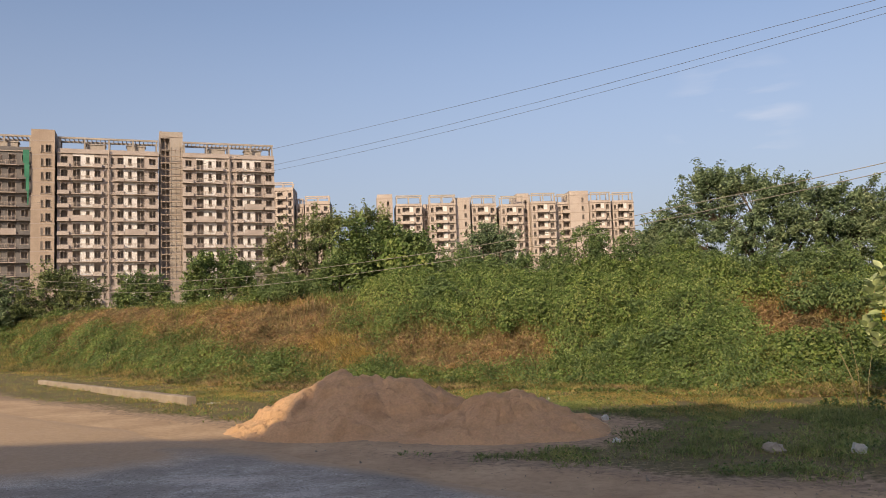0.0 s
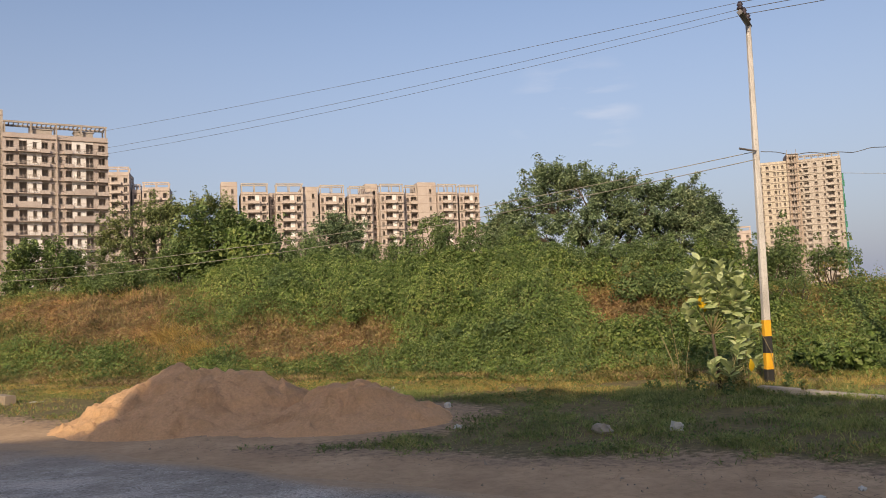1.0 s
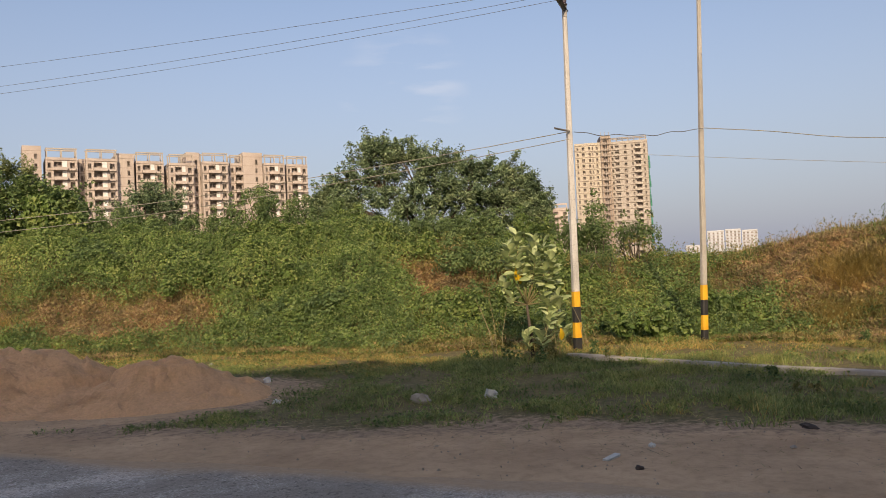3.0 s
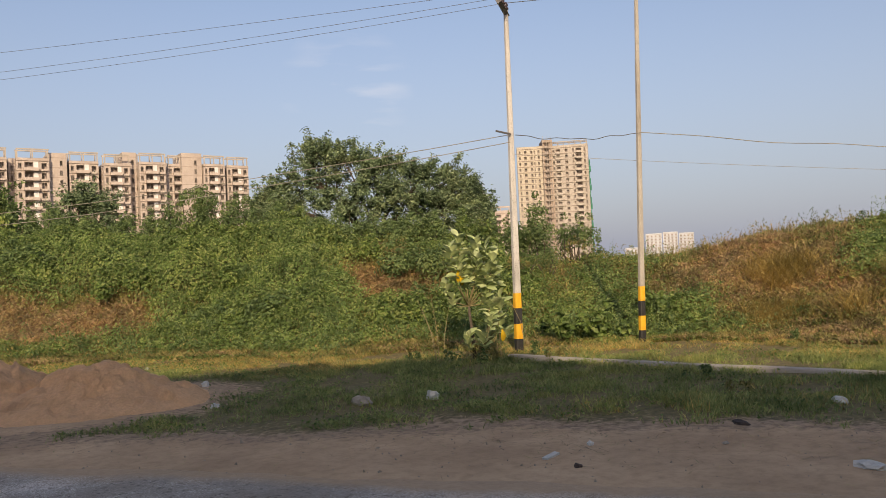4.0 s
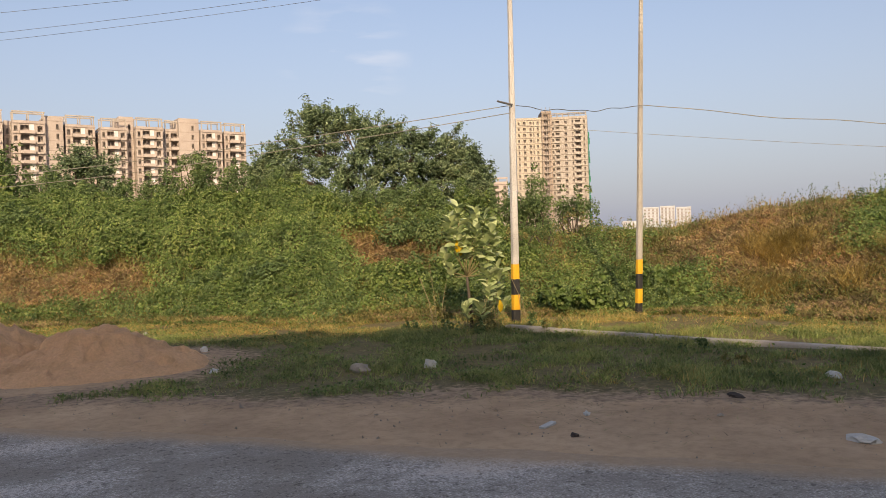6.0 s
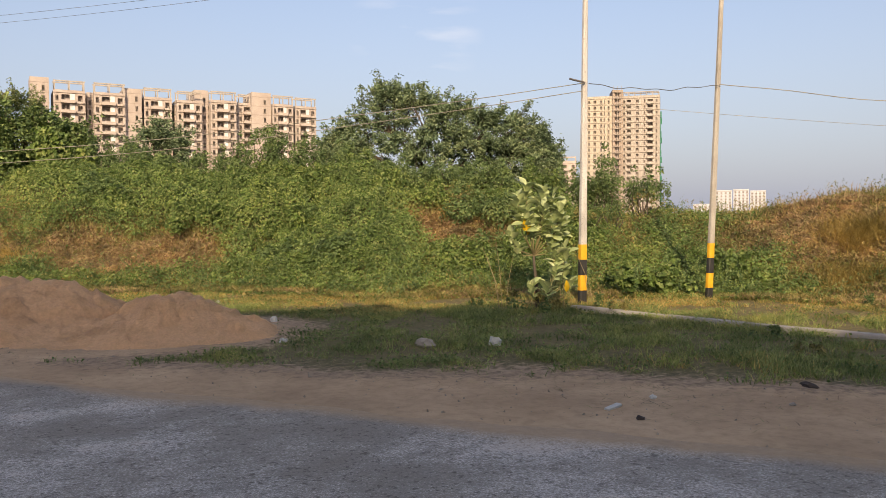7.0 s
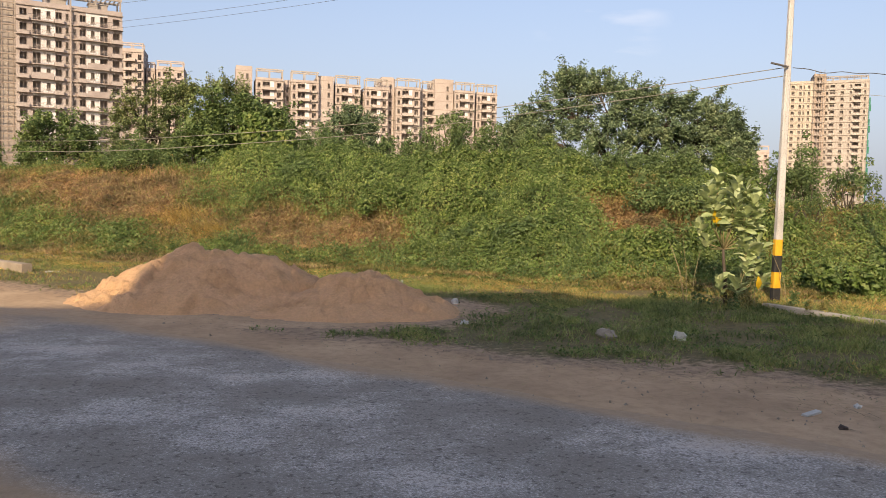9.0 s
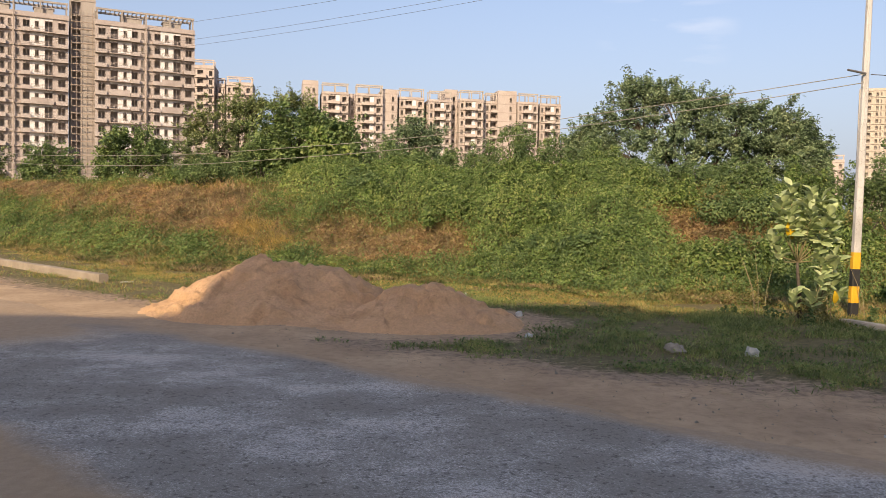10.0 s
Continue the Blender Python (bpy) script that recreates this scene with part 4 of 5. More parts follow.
def tree(label, az, r, outline, low, deep, tips, per, size, mat, seed, thick=0.12, aspect=0.5, vines=0, belly=0.35):
    """A tree behind the crest, grown twig by twig. outline: (bearing, elevation) of its top;
    low: height of its lowest leaves; belly: how far the crown's underside rises towards its ends."""
    rr = random.Random(seed)
    bx, by = place(az, r)
    g = float(hz(bx, by))
    o = empty("tree", (bx, by, g), -az)
    tagged(o, label, "tree", "trees on the embankment")
    us = [r * math.tan(radians(a - az)) for a, e in outline]
    zs = [1.6 + r * math.tan(radians(e)) - g for a, e in outline]
    uc, hw = (us[0] + us[-1]) / 2, (us[-1] - us[0]) / 2
    long_ = size * 7.0
    limb, twig = Solid(), Solid()
    limb_ends = []
    for i in range(9):
        u = uc + hw * (-0.85 + 1.7 * (i + rr.random()) / 9)
        zt = float(np.interp(u, us, zs))
        e = Vector((u, deep * rr.uniform(-0.6, 0.5), low + (zt - low) * rr.uniform(0.5, 0.8)))
        m = Vector((u * 0.45, e.y * 0.4, low + (e.z - low) * 0.5)) + Vector((rr.uniform(-0.2, 0.2), 0, rr.uniform(-0.1, 0.3)))
        limb.tube([(-0.02, 0, low * 0.6), m.lerp(Vector((0, 0, low)), 0.5), m, m.lerp(e, 0.5) + Vector((0, 0, 0.1)), e], [thick * 0.8, thick * 0.65, thick * 0.5, thick * 0.34, thick * 0.15], 6)
        limb_ends.append((m, e))
    q, n, a, l = [], [], [], []
    for i in range(tips):
        u = uc + hw * rr.uniform(-1, 1)
        w = (u - uc) / hw
        zt = float(np.interp(u, us, zs)) - 0.3 * long_
        zb = low + (zt - low) * belly * w * w
        k = 1 - 0.12 * rr.random() if i % 5 == 0 else rr.random()
        z = zb + (zt - zb) * k
        dv = deep * math.sqrt(max(0.05, 1 - 0.85 * w * w)) * math.sqrt(max(0.08, 1 - (1.5 * k - 0.6) ** 2))
        v = dv * (-rr.uniform(0.45, 1.0) if rr.random() < 0.6 else rr.uniform(-0.5, 0.9))
        tip = Vector((u, v, z))
        wild = i % 5 == 0 and rr.random() < 0.5
        out = Vector((w * 0.9, v / deep * 0.7, 0.15 + 0.75 * k)) + Vector((rr.gauss(0, 0.35), rr.gauss(0, 0.35), rr.gauss(0, 0.25)))
        out.normalize()
        if wild:
            tip += out * long_ * rr.uniform(0.25, 0.7)
        m, e = min(limb_ends, key=lambda h: (h[1] - tip).length)
        if wild or i % 2 == 0:
            c = m.lerp(e, rr.uniform(0.3, 0.9))
            twig.tube([c, c.lerp(tip, 0.5) + Vector((0, 0, 0.08)), tip - out * long_ * 0.3, tip + out * long_ * 0.45], [thick * 0.16, thick * 0.13, thick * 0.09, thick * 0.03], 4)
        for j in range(4):
            d = out + Vector((rr.gauss(0, 0.45), rr.gauss(0, 0.45), rr.gauss(0, 0.35))) * (0.5 if wild else 1)
            d.normalize()
            ll = long_ * rr.uniform(0.5, 1.05)
            cnt = max(4, int(per / (9 if wild else 4) * rr.uniform(0.6, 1.4)))
            f = RNG.random(cnt) ** 0.8
            dd = np.array(d)
            q.append(np.array(tip) - dd * ll * 0.35 + dd * (f * ll)[:, None] + RNG.normal(size=(cnt, 3)) * (size * (0.85 - 0.45 * f))[:, None] - np.array([0, 0, 0.12 * ll]) * (f * f)[:, None])
            n.append(rand_dirs(cnt, 0.9) + np.array(out) * 0.6)
            a.append(rand_dirs(cnt) * 0.8 + dd)
            l.append(size * RNG.uniform(0.7, 1.3, cnt))
    trunk = Solid()
    trunk.tube([(0, 0, -0.3), (0.05, 0, low * 0.5), (-0.02, 0, low + 0.2)], [thick * 1.6, thick * 1.25, thick], 8)
    child("trunk", trunk.mesh("trunk", BARK, True), o)
    child("limb", limb.mesh("limb", BARK, True), o)
    child("twig", twig.mesh("twig", BARK), o)
    q, n, a, l = (np.concatenate(h) for h in (q, n, a, l))
    keep = q[:, 2] > 0.1
    child("crown", leaf_mesh("crown", q[keep], n[keep], a[keep], l[keep], l[keep] * aspect, mat), o)
    for k in range(vines):
        u = rr.uniform(us[0] * 0.5, us[-1] * 0.8)
        zt = float(np.interp(u, us, zs)) * rr.uniform(0.6, 0.8)
        m = 200
        tt_ = RNG.random(m)
        q = np.stack([u + RNG.normal(size=m) * 0.16, np.full(m, -deep - 0.3) + RNG.normal(size=m) * 0.12, zt * (1 - tt_ * 0.85)], 1)
        child("vine", leaf_mesh("vine", q, rand_dirs(m, 0.2) + np.array([0, -1.2, 0.3]), rand_dirs(m, -1), np.full(m, size * 1.2), np.full(m, size * 0.9), L_CREEPER), o, "hanging green creeper")
    return o


def shrub(label, az, r, wide, deep, high, per_m2, size, mat, seed, aspect=0.6, lobes_n=7, category="shrub", group="shrubs on the embankment", stems=True, name="shrub"):
    rr = random.Random(seed)
    bx, by = place(az, r)
    g = float(hz(bx, by))
    o = empty(name, (bx, by, g), -az)
    tagged(o, label, category, group)
    lobes = []
    for i in range(lobes_n):
        u = rr.uniform(-1, 1)
        v = rr.uniform(-1, 1) * math.sqrt(max(0, 1 - u * u))
        lr = min(wide, high) * rr.uniform(0.28, 0.5)
        top = high * (1 - 0.55 * (u * u + v * v)) * rr.uniform(0.75, 1.05)
        lobes.append(((u * wide * 0.75, v * deep * 0.75, max(lr * 0.5, top - lr * 0.8)), lr))
        w = lr * 0.35
        lobes.append(((u * wide * 0.8, v * deep * 0.7, top + rr.uniform(-0.1, 0.12) * high), w))
    q, n, a, l = crown_leaves(lobes, per_m2, size, 0.95, 0.6)
    child("foliage", leaf_mesh("foliage", q, n, a, l, l * aspect, mat), o)
    if stems:
        s = Solid()
        limbs(s, (0, 0, -0.1), lobes, rr, 0.025, 2)
        child("stem", s.mesh("stem", BARK), o)
    return o


tree("wide dark-green thorny tree with a ragged crown and shaded underside", 22.3, 29, [(14.2, 5.6), (15.4, 6.4), (16.4, 6.8), (17.2, 7.8), (18.2, 9.5), (19.2, 9.3), (20.2, 9.0), (21.4, 9.2), (22.6, 8.3), (24.0, 8.2), (25.4, 7.5), (26.6, 7.2), (27.8, 7.4), (29.0, 7.0), (29.8, 5.6), (30.5, 4.4)], 0.1, 1.9, 680, 140, 0.105, L_TREE, 6, 0.11, 0.52, belly=0.3)
tree("feathery olive-green tree standing on the crest", -9.0, 35, [(-12.3, 5.4), (-11.2, 6.9), (-8.7, 7.5), (-6.3, 7.6), (-5.4, 8.2), (-4.0, 7.4), (-3.0, 6.0)], 0.0, 1.6, 280, 110, 0.12, L_OLIVE, 11, 0.10, 0.45, belly=0.0)
tree("broad-leaved green tree draped with hanging creepers", -4.4, 30, [(-7.2, 5.4), (-6.4, 6.5), (-4.2, 7.0), (-2.2, 6.4), (-0.9, 5.0)], 0.5, 1.1, 150, 84, 0.145, L_TREE2, 17, 0.10, 0.68, 4, belly=0.1)
tree("slender grey-green tree in front of apartment towers", 3.4, 36, [(1.2, 4.9), (2.2, 5.9), (3.3, 7.0), (4.4, 6.2), (5.2, 4.4)], 0.2, 0.9, 130, 90, 0.13, L_TREE, 23, 0.08, 0.5, belly=0.0)
tree("small round tree in front of an unfinished block", -15.5, 46, [(-17.5, 3.8), (-16.8, 5.0), (-15.2, 5.2), (-13.9, 4.4), (-13.4, 3.4)], 0.2, 1.2, 130, 90, 0.165, L_TREE2, 29, 0.1, 0.55, belly=0.1)
for az_, e_, w_, sd_, m_ in ((-25.6, 4.0, 2.3, 31, L_OLIVE), (-20.4, 3.6, 1.5, 37, L_TREE2), (-29.8, 3.6, 1.4, 39, L_TREE)):
    tree("low bushy tree at the foot of an unfinished block", az_, 52, [(az_ - w_, e_ - 1.3), (az_ - w_ * 0.5, e_ - 0.1), (az_ + w_ * 0.2, e_), (az_ + w_ * 0.7, e_ - 0.5), (az_ + w_, e_ - 1.3)], 0.1, 1.2, 115, 90, 0.165, m_, sd_, 0.09, 0.5, belly=0.1)

sh = random.Random(4)
SKY_AZ, SKY_EL = [-13, -10, -6, -1.5, 2, 4.8, 8.8, 10, 11.2, 13, 15, 16.6, 19, 24, 30, 33, 36, 38], [2.6, 3.9, 4.2, 4.5, 4.8, 4.9, 4.9, 5.6, 6.0, 5.6, 5.2, 4.3, 3.9, 3.7, 3.5, 3.4, 2.7, 1.2]
az = -12.5
while az < 37.5:
    r = float(np.interp(az, BEAR, TOE) + np.interp(az, BEAR, WIDE)) + sh.uniform(-0.6, 1.2)
    x, y = place(az, r)
    top = 1.6 + r * math.tan(radians(float(np.interp(az, SKY_AZ, SKY_EL)) + sh.uniform(-0.35, 0.35)))
    h = max(0.5, top - float(hz(x, y))) * 1.3
    m = sh.choice([L_BUSH, L_BUSH, L_BUSH, L_CREEPER])
    shrub("dense green shrub on the crest of the embankment", az, r, sh.uniform(0.8, 1.25), 0.8, h, 250, 0.075, m, int(az * 10) + 500, 0.6, 8)
    az += sh.uniform(1.3, 2.0)
# creeper mounds on the green part of the slope
for i in range(34):
    a = sh.uniform(5.5, 19) if i < 22 else sh.uniform(18, 33)
    t = sh.uniform(0.25, 0.95)
    if i % 5 == 0:
        a, t = sh.uniform(-4, 8), sh.uniform(0.62, 0.95)
    r = float(np.interp(a, BEAR, TOE) + t * np.interp(a, BEAR, WIDE))
    shrub("leafy green creeper mound covering the slope", a, r, sh.uniform(0.8, 1.5), sh.uniform(0.5, 0.9), sh.uniform(0.5, 1.1), 200, 0.078, L_CREEPER if i % 3 else L_BUSH, 900 + i, 0.75, 7, "creeper", "creeper mounds", False, "creeper_mound")
# broad-leaved creeper beside the second pole, and scattered low bushes
for i, (a, r, w, h) in enumerate(((36.4, 16.2, 0.45, 0.7), (37.6, 16.4, 0.5, 0.8), (38.8, 16.7, 0.42, 0.7), (41.6, 17.8, 0.5, 0.9), (43.0, 17.6, 0.35, 0.7), (35.0, 16.6, 0.4, 0.9))):
    shrub("broad-leaved green creeper bush at the foot of the slope", a, r, w, 0.4, h, 110, 0.11, L_CREEPER, 1200 + i, 0.85, 6, "creeper", "creeper mounds", False, "creeper_bush")
for i, (a, t, w, h) in enumerate(((-13.4, 0.16, 0.5, 0.45), (-20.0, 0.3, 0.7, 0.5), (-25.5, 0.4, 0.9, 0.6), (-8.0, 0.12, 0.4, 0.3), (27.0, -0.06, 0.3, 0.3), (30.5, -0.05, 0.3, 0.3), (32.5, 0.55, 0.5, 1.0), (34.5, 0.7, 0.5, 1.1), (36.5, 0.9, 0.4, 1.0), (50.5, -0.05, 0.2, 0.28), (52.3, -0.1, 0.22, 0.35), (56.0, 1.0, 0.9, 0.6), (58.0, 1.1, 0.9, 0.7), (28.4, -0.42, 0.55, 0.34), (29.6, -0.36, 0.4, 0.3), (33.6, -0.30, 0.25, 0.3), (34.8, -0.36, 0.22, 0.35), (44.5, -0.72, 0.25, 0.22), (47.0, -0.85, 0.2, 0.2), (25.5, -0.3, 0.4, 0.2))):
    r = float(np.interp(a, BEAR, TOE) + t * np.interp(a, BEAR, WIDE))
    shrub("small dusty weed bush on the slope", a, r, w, w * 0.8, h, 230, 0.06, L_BUSH if i % 2 else L_WEED, 1300 + i, 0.55, 5, "bush", "weed bushes", h > 0.5, "weed_bush")


# ground cover on the slope: creepers where it is lush, dry grass where it is not
def sector(n, a0, a1, r0, r1):
    a = RNG.uniform(a0, a1, n)
    return a, np.interp(a, BEAR, TOE) + RNG.uniform(r0, r1, n) * np.interp(a, BEAR, WIDE)


def xy(a, r):
    return r * np.sin(np.radians(a)), r * np.cos(np.radians(a))


crng = np.random.default_rng(77)
CA, CS = crng.uniform(-31, 60, 420), crng.uniform(0.02, 1.15, 420)
CR_ = np.interp(CA, BEAR, TOE) + CS * np.interp(CA, BEAR, WIDE)
CX, CY = xy(CA, CR_)
CW, CH = crng.uniform(0.4, 1.25, 420), crng.uniform(0.25, 0.95, 420)
CH = CH * np.clip(1.15 - 1.3 * dryness(CX, CY), 0.05, 1)


def canopy(x, y):
    """Height of the creeper cushions over the ground."""
    c = np.zeros(len(x))
    wx, wy = x + 0.5 * (fbm(x * 1.6, y * 1.6, 83, 2) - 0.37), y + 0.5 * (fbm(x * 1.6, y * 1.6, 85, 2) - 0.37)
    for px, py, w, h in zip(CX, CY, CW, CH):
        near = np.nonzero((np.abs(wx - px) < w) & (np.abs(wy - py) < w))[0]
        d2 = ((wx[near] - px) ** 2 + (wy[near] - py) ** 2) / (w * w)
        c[near] = np.maximum(c[near], h * np.sqrt(np.clip(1 - d2, 0, 1)))
    return c + 0.14 * fbm(x * 3.1, y * 3.1, 87, 2)


a, r = sector(520000, -32, 62, -0.03, 1.4)
x, y = xy(a, r)
d = dryness(x, y) + RNG.normal(size=len(x)) * 0.17
lush = d < 0.47
X, Y = x[lush], y[lush]
fade = np.clip((0.62 - d[lush]) / 0.3, 0.12, 1) * (0.12 + 0.88 * smooth(slope_at(X, Y) / 0.38)) * np.interp(polar(X, Y)[1], [22, 34, 60], [1, 0.62, 0.4])
top0, top1, top2 = canopy(X, Y), canopy(X + 0.07, Y), canopy(X, Y + 0.07)
tops_, base_ = top0 * fade, hz(X, Y)
slope_x, slope_y = (hz(X + 0.07, Y) - base_ + (top1 - top0) * fade) / 0.07, (hz(X, Y + 0.07) - base_ + (top2 - top0) * fade) / 0.07
sink = RNG.random(len(X)) ** 2.2
pos = np.stack([X, Y, base_ + 0.02 + tops_ * (1 - 0.55 * sink) + RNG.uniform(-0.02, 0.05, len(X))], 1)
nrm = RNG.normal(size=(len(X), 3)) * 0.42 + np.stack([-np.clip(slope_x, -2, 2), -np.clip(slope_y, -2, 2), np.ones(len(X))], 1)
ln = RNG.uniform(0.036, 0.078, len(X)) * (0.8 + 0.014 * np.hypot(X, Y))
tagged(new("creeper_leaves", leaf_mesh("creeper_leaves", pos, nrm, rand_dirs(len(X), -0.8) + np.array([0, -0.4, 0]), ln, ln * 0.78, L_CREEPER)), "low green creepers and weeds covering the embankment", "creepers", kind="stuff")
mid = (d >= 0.30) & (d < 0.62)
X, Y = x[mid], y[mid]
pos = np.stack([X, Y, hz(X, Y)], 1)
hh = RNG.uniform(0.04, 0.17, len(X)) * (0.8 + 0.01 * np.hypot(X, Y))
lean = RNG.normal(size=(len(X), 3)) * 0.09
lean[:, 2] = 0
tagged(new("slope_grass", blade_mesh("slope_grass", pos, hh, lean, 0.018 + 0.0007 * np.hypot(X, Y), L_WEED)), "olive weedy grass on the embankment", "grass", kind="stuff")
dry = d >= 0.54
half_ = RNG.random(len(x)) < 0.45
X, Y = x[dry & half_], y[dry & half_]
ln = RNG.uniform(0.04, 0.10, len(X))
pos = np.stack([X, Y, hz(X, Y) + RNG.uniform(0.005, 0.10, len(X))], 1)
tagged(new("dead_leaves", leaf_mesh("dead_leaves", pos, RNG.normal(size=(len(X), 3)) * 0.8 + np.array([0, -0.3, 0.7]), rand_dirs(len(X)), ln, ln * 0.5, L_DRYRED)), "withered brown creepers on the embankment", "withered creepers", kind="stuff")
X, Y = x[dry & ~half_], y[dry & ~half_]
pos = np.stack([X, Y, hz(X, Y)], 1)
hh = RNG.uniform(0.02, 0.14, len(X)) * (0.5 + 1.0 * fbm(X * 0.8, Y * 0.8, 91, 3))
lean = RNG.normal(size=(len(X), 3)) * 0.14
lean[:, 2] = 0
tagged(new("dry_grass", blade_mesh("dry_grass", pos, hh, lean, 0.018 + 0.0007 * np.hypot(X, Y), L_DRYRED)), "reddish-brown dry grass on the embankment", "dry grass", kind="stuff")

# upright leafy weeds standing out of the cover
a, r = sector(6500, -32, 62, 0.02, 1.25)
x, y = xy(a, r)
d = dryness(x, y) + RNG.normal(size=len(x)) * 0.12
for nm, sel, mat, per, lab in (("upright_weeds", d < 0.45, L_BUSH, 20, "upright leafy green weeds on the embankment"), ("pale_weeds", (d >= 0.45) & (d < 0.75), L_WEED, 12, "upright pale withering weeds on the embankment")):
    X, Y = np.repeat(x[sel], per), np.repeat(y[sel], per)
    tall = np.repeat(RNG.uniform(0.25, 0.85, sel.sum()) * np.where(d[sel] < 0.3, 1.0, 0.7), per)
    tl, tm = np.repeat(RNG.normal(size=sel.sum()) * 0.12, per), np.repeat(RNG.normal(size=sel.sum()) * 0.12, per)
    k = RNG.uniform(0.1, 1.0, len(X))
    w = RNG.uniform(0, 2 * np.pi, len(X))
    rad = 0.10 * (1.15 - k)
    dirs = np.stack([np.cos(w), np.sin(w), np.zeros(len(X))], 1)
    pos = np.stack([X + tl * k, Y + tm * k, hz(X, Y) + k * tall], 1) + dirs * (0.03 + rad)[:, None]
    ln = RNG.uniform(0.05, 0.095, len(X)) * (1.1 - 0.4 * k)
    tagged(new(nm, leaf_mesh(nm, pos, dirs * 0.6 + np.array([0, 0, 0.7]) + RNG.normal(size=(len(X), 3)) * 0.3, dirs + np.array([0, 0, -0.3]), ln, ln * 0.5, mat)), lab, "weeds", kind="stuff")

# tall dry stalks and straw tufts
a, r = sector(1500, 43, 62, 0.8, 1.25)
b_, q_ = sector(1500, -13, -5, 0.55, 1.05)
a, r = np.concatenate([a, b_]), np.concatenate([r, q_])
x, y = xy(a, r)
pos = np.stack([x, y, hz(x, y)], 1)
lean = RNG.normal(size=(len(x), 3)) * 0.14
lean[:, 2] = 0
tagged(new("dry_stalks", blade_mesh("dry_stalks", pos, RNG.uniform(0.08, 0.42, len(x)), lean, np.full(len(x), 0.016), L_DRYRED)), "tall dry weed stalks on the crest", "dry stalks", kind="stuff")
for i in range(11):
    a0 = sh.uniform(48, 58) if i < 9 else sh.uniform(-12, -6)
    t = sh.uniform(0.2, 0.6)
    r0 = float(np.interp(a0, BEAR, TOE) + t * np.interp(a0, BEAR, WIDE))
    x0, y0 = place(a0, r0)
    m = 380
    w = RNG.uniform(0, 2 * np.pi, m)
    pos = np.stack([x0 + RNG.normal(size=m) * 0.30, y0 + RNG.normal(size=m) * 0.22, np.zeros(m)], 1)
    pos[:, 2] = hz(pos[:, 0], pos[:, 1])
    k = RNG.uniform(0.2, 0.7, m)
    lean = np.stack([np.cos(w) * k - 0.30, np.sin(w) * k - 0.2, np.zeros(m)], 1)
    tagged(new("straw_tuft", blade_mesh("straw_tuft", pos, RNG.uniform(0.10, 0.50, m), lean, np.full(m, 0.012), L_STRAW)), "pale dry grass tuft drooping down the slope", "grass tuft", "straw tufts")

# verge grass between the dust and the slope
n = 330000
a = RNG.uniform(-33, 60, n)
r = RNG.uniform(6.0, 1.0 * np.interp(a, BEAR, TOE) + 0.4, n)
more = 110000                      # thick along the foot of the slope
a2 = RNG.uniform(-33, 60, more)
a, r = np.concatenate([a, a2]), np.concatenate([r, np.interp(a2, BEAR, TOE) + RNG.uniform(-4.2, 0.5, more)])
n += more
x, y = xy(a, r)
s_ = slope_at(x, y)
bare = dusty(x, y) + 1.5 * (fbm(x * 1.7, y * 1.7, 95, 4) - 0.45)
ok = (RNG.random(n) > smooth((bare + 0.38) / 0.8) * 1.04) & (s_ < 0.06) & (sand_height(x, y) < 0.0) & (dusty(x, y) < 0.5)
x, y, s_, bare = x[ok], y[ok], s_[ok], bare[ok]
thin = RNG.random(len(x)) < np.clip((fbm(x * 0.9, y * 0.9, 97, 3) - 0.14) * 2.8 + 0.6 * smooth((s_ + 0.5) / 0.3), 0.15, 1)
x, y, s_, bare = x[thin], y[thin], s_[thin], bare[thin]
gold = np.clip((s_ + 0.36) / 0.20, 0, 1) * 0.8 + np.clip((-x) / 6, 0, 0.5) + 0.9 * (fbm(x * 0.6, y * 0.6, 99, 3) - 0.45)
is_gold = RNG.random(len(x)) < gold
for nm, sel, mat, lab in (("verge_grass", ~is_gold, L_GRASS, "short green grass on the verge"), ("golden_grass", is_gold, L_STRAW, "short golden dry grass at the foot of the slope")):
    X, Y = x[sel], y[sel]
    pos = np.stack([X, Y, hz(X, Y) - 0.005], 1)
    lean = RNG.normal(size=(len(X), 3)) * 0.06
    lean[:, 2] = 0
    hh = RNG.uniform(0.03, 0.105, len(X)) * (1 + 0.3 * smooth((X - 3) / 3)) * (0.45 + 1.1 * fbm(X * 1.3, Y * 1.3, 101, 3)) * (1 - 0.6 * smooth((bare[sel] + 0.2) / 0.7))
    tagged(new(nm, blade_mesh(nm, pos, hh, lean, RNG.uniform(0.006, 0.012, len(X)), mat)), lab, "grass", kind="stuff")
sel = RNG.random(len(x)) < 0.22
X, Y = x[sel], y[sel]
pos = np.stack([X, Y, hz(X, Y) + RNG.uniform(0.01, 0.07, len(X))], 1)
ln = RNG.uniform(0.025, 0.055, len(X))
tagged(new("verge_weeds", leaf_mesh("verge_weeds", pos, rand_dirs(len(X), 1.0), rand_dirs(len(X)), ln, ln * 0.6, L_CREEPER)), "small broad-leaved weeds among the verge grass", "weeds", kind="stuff")


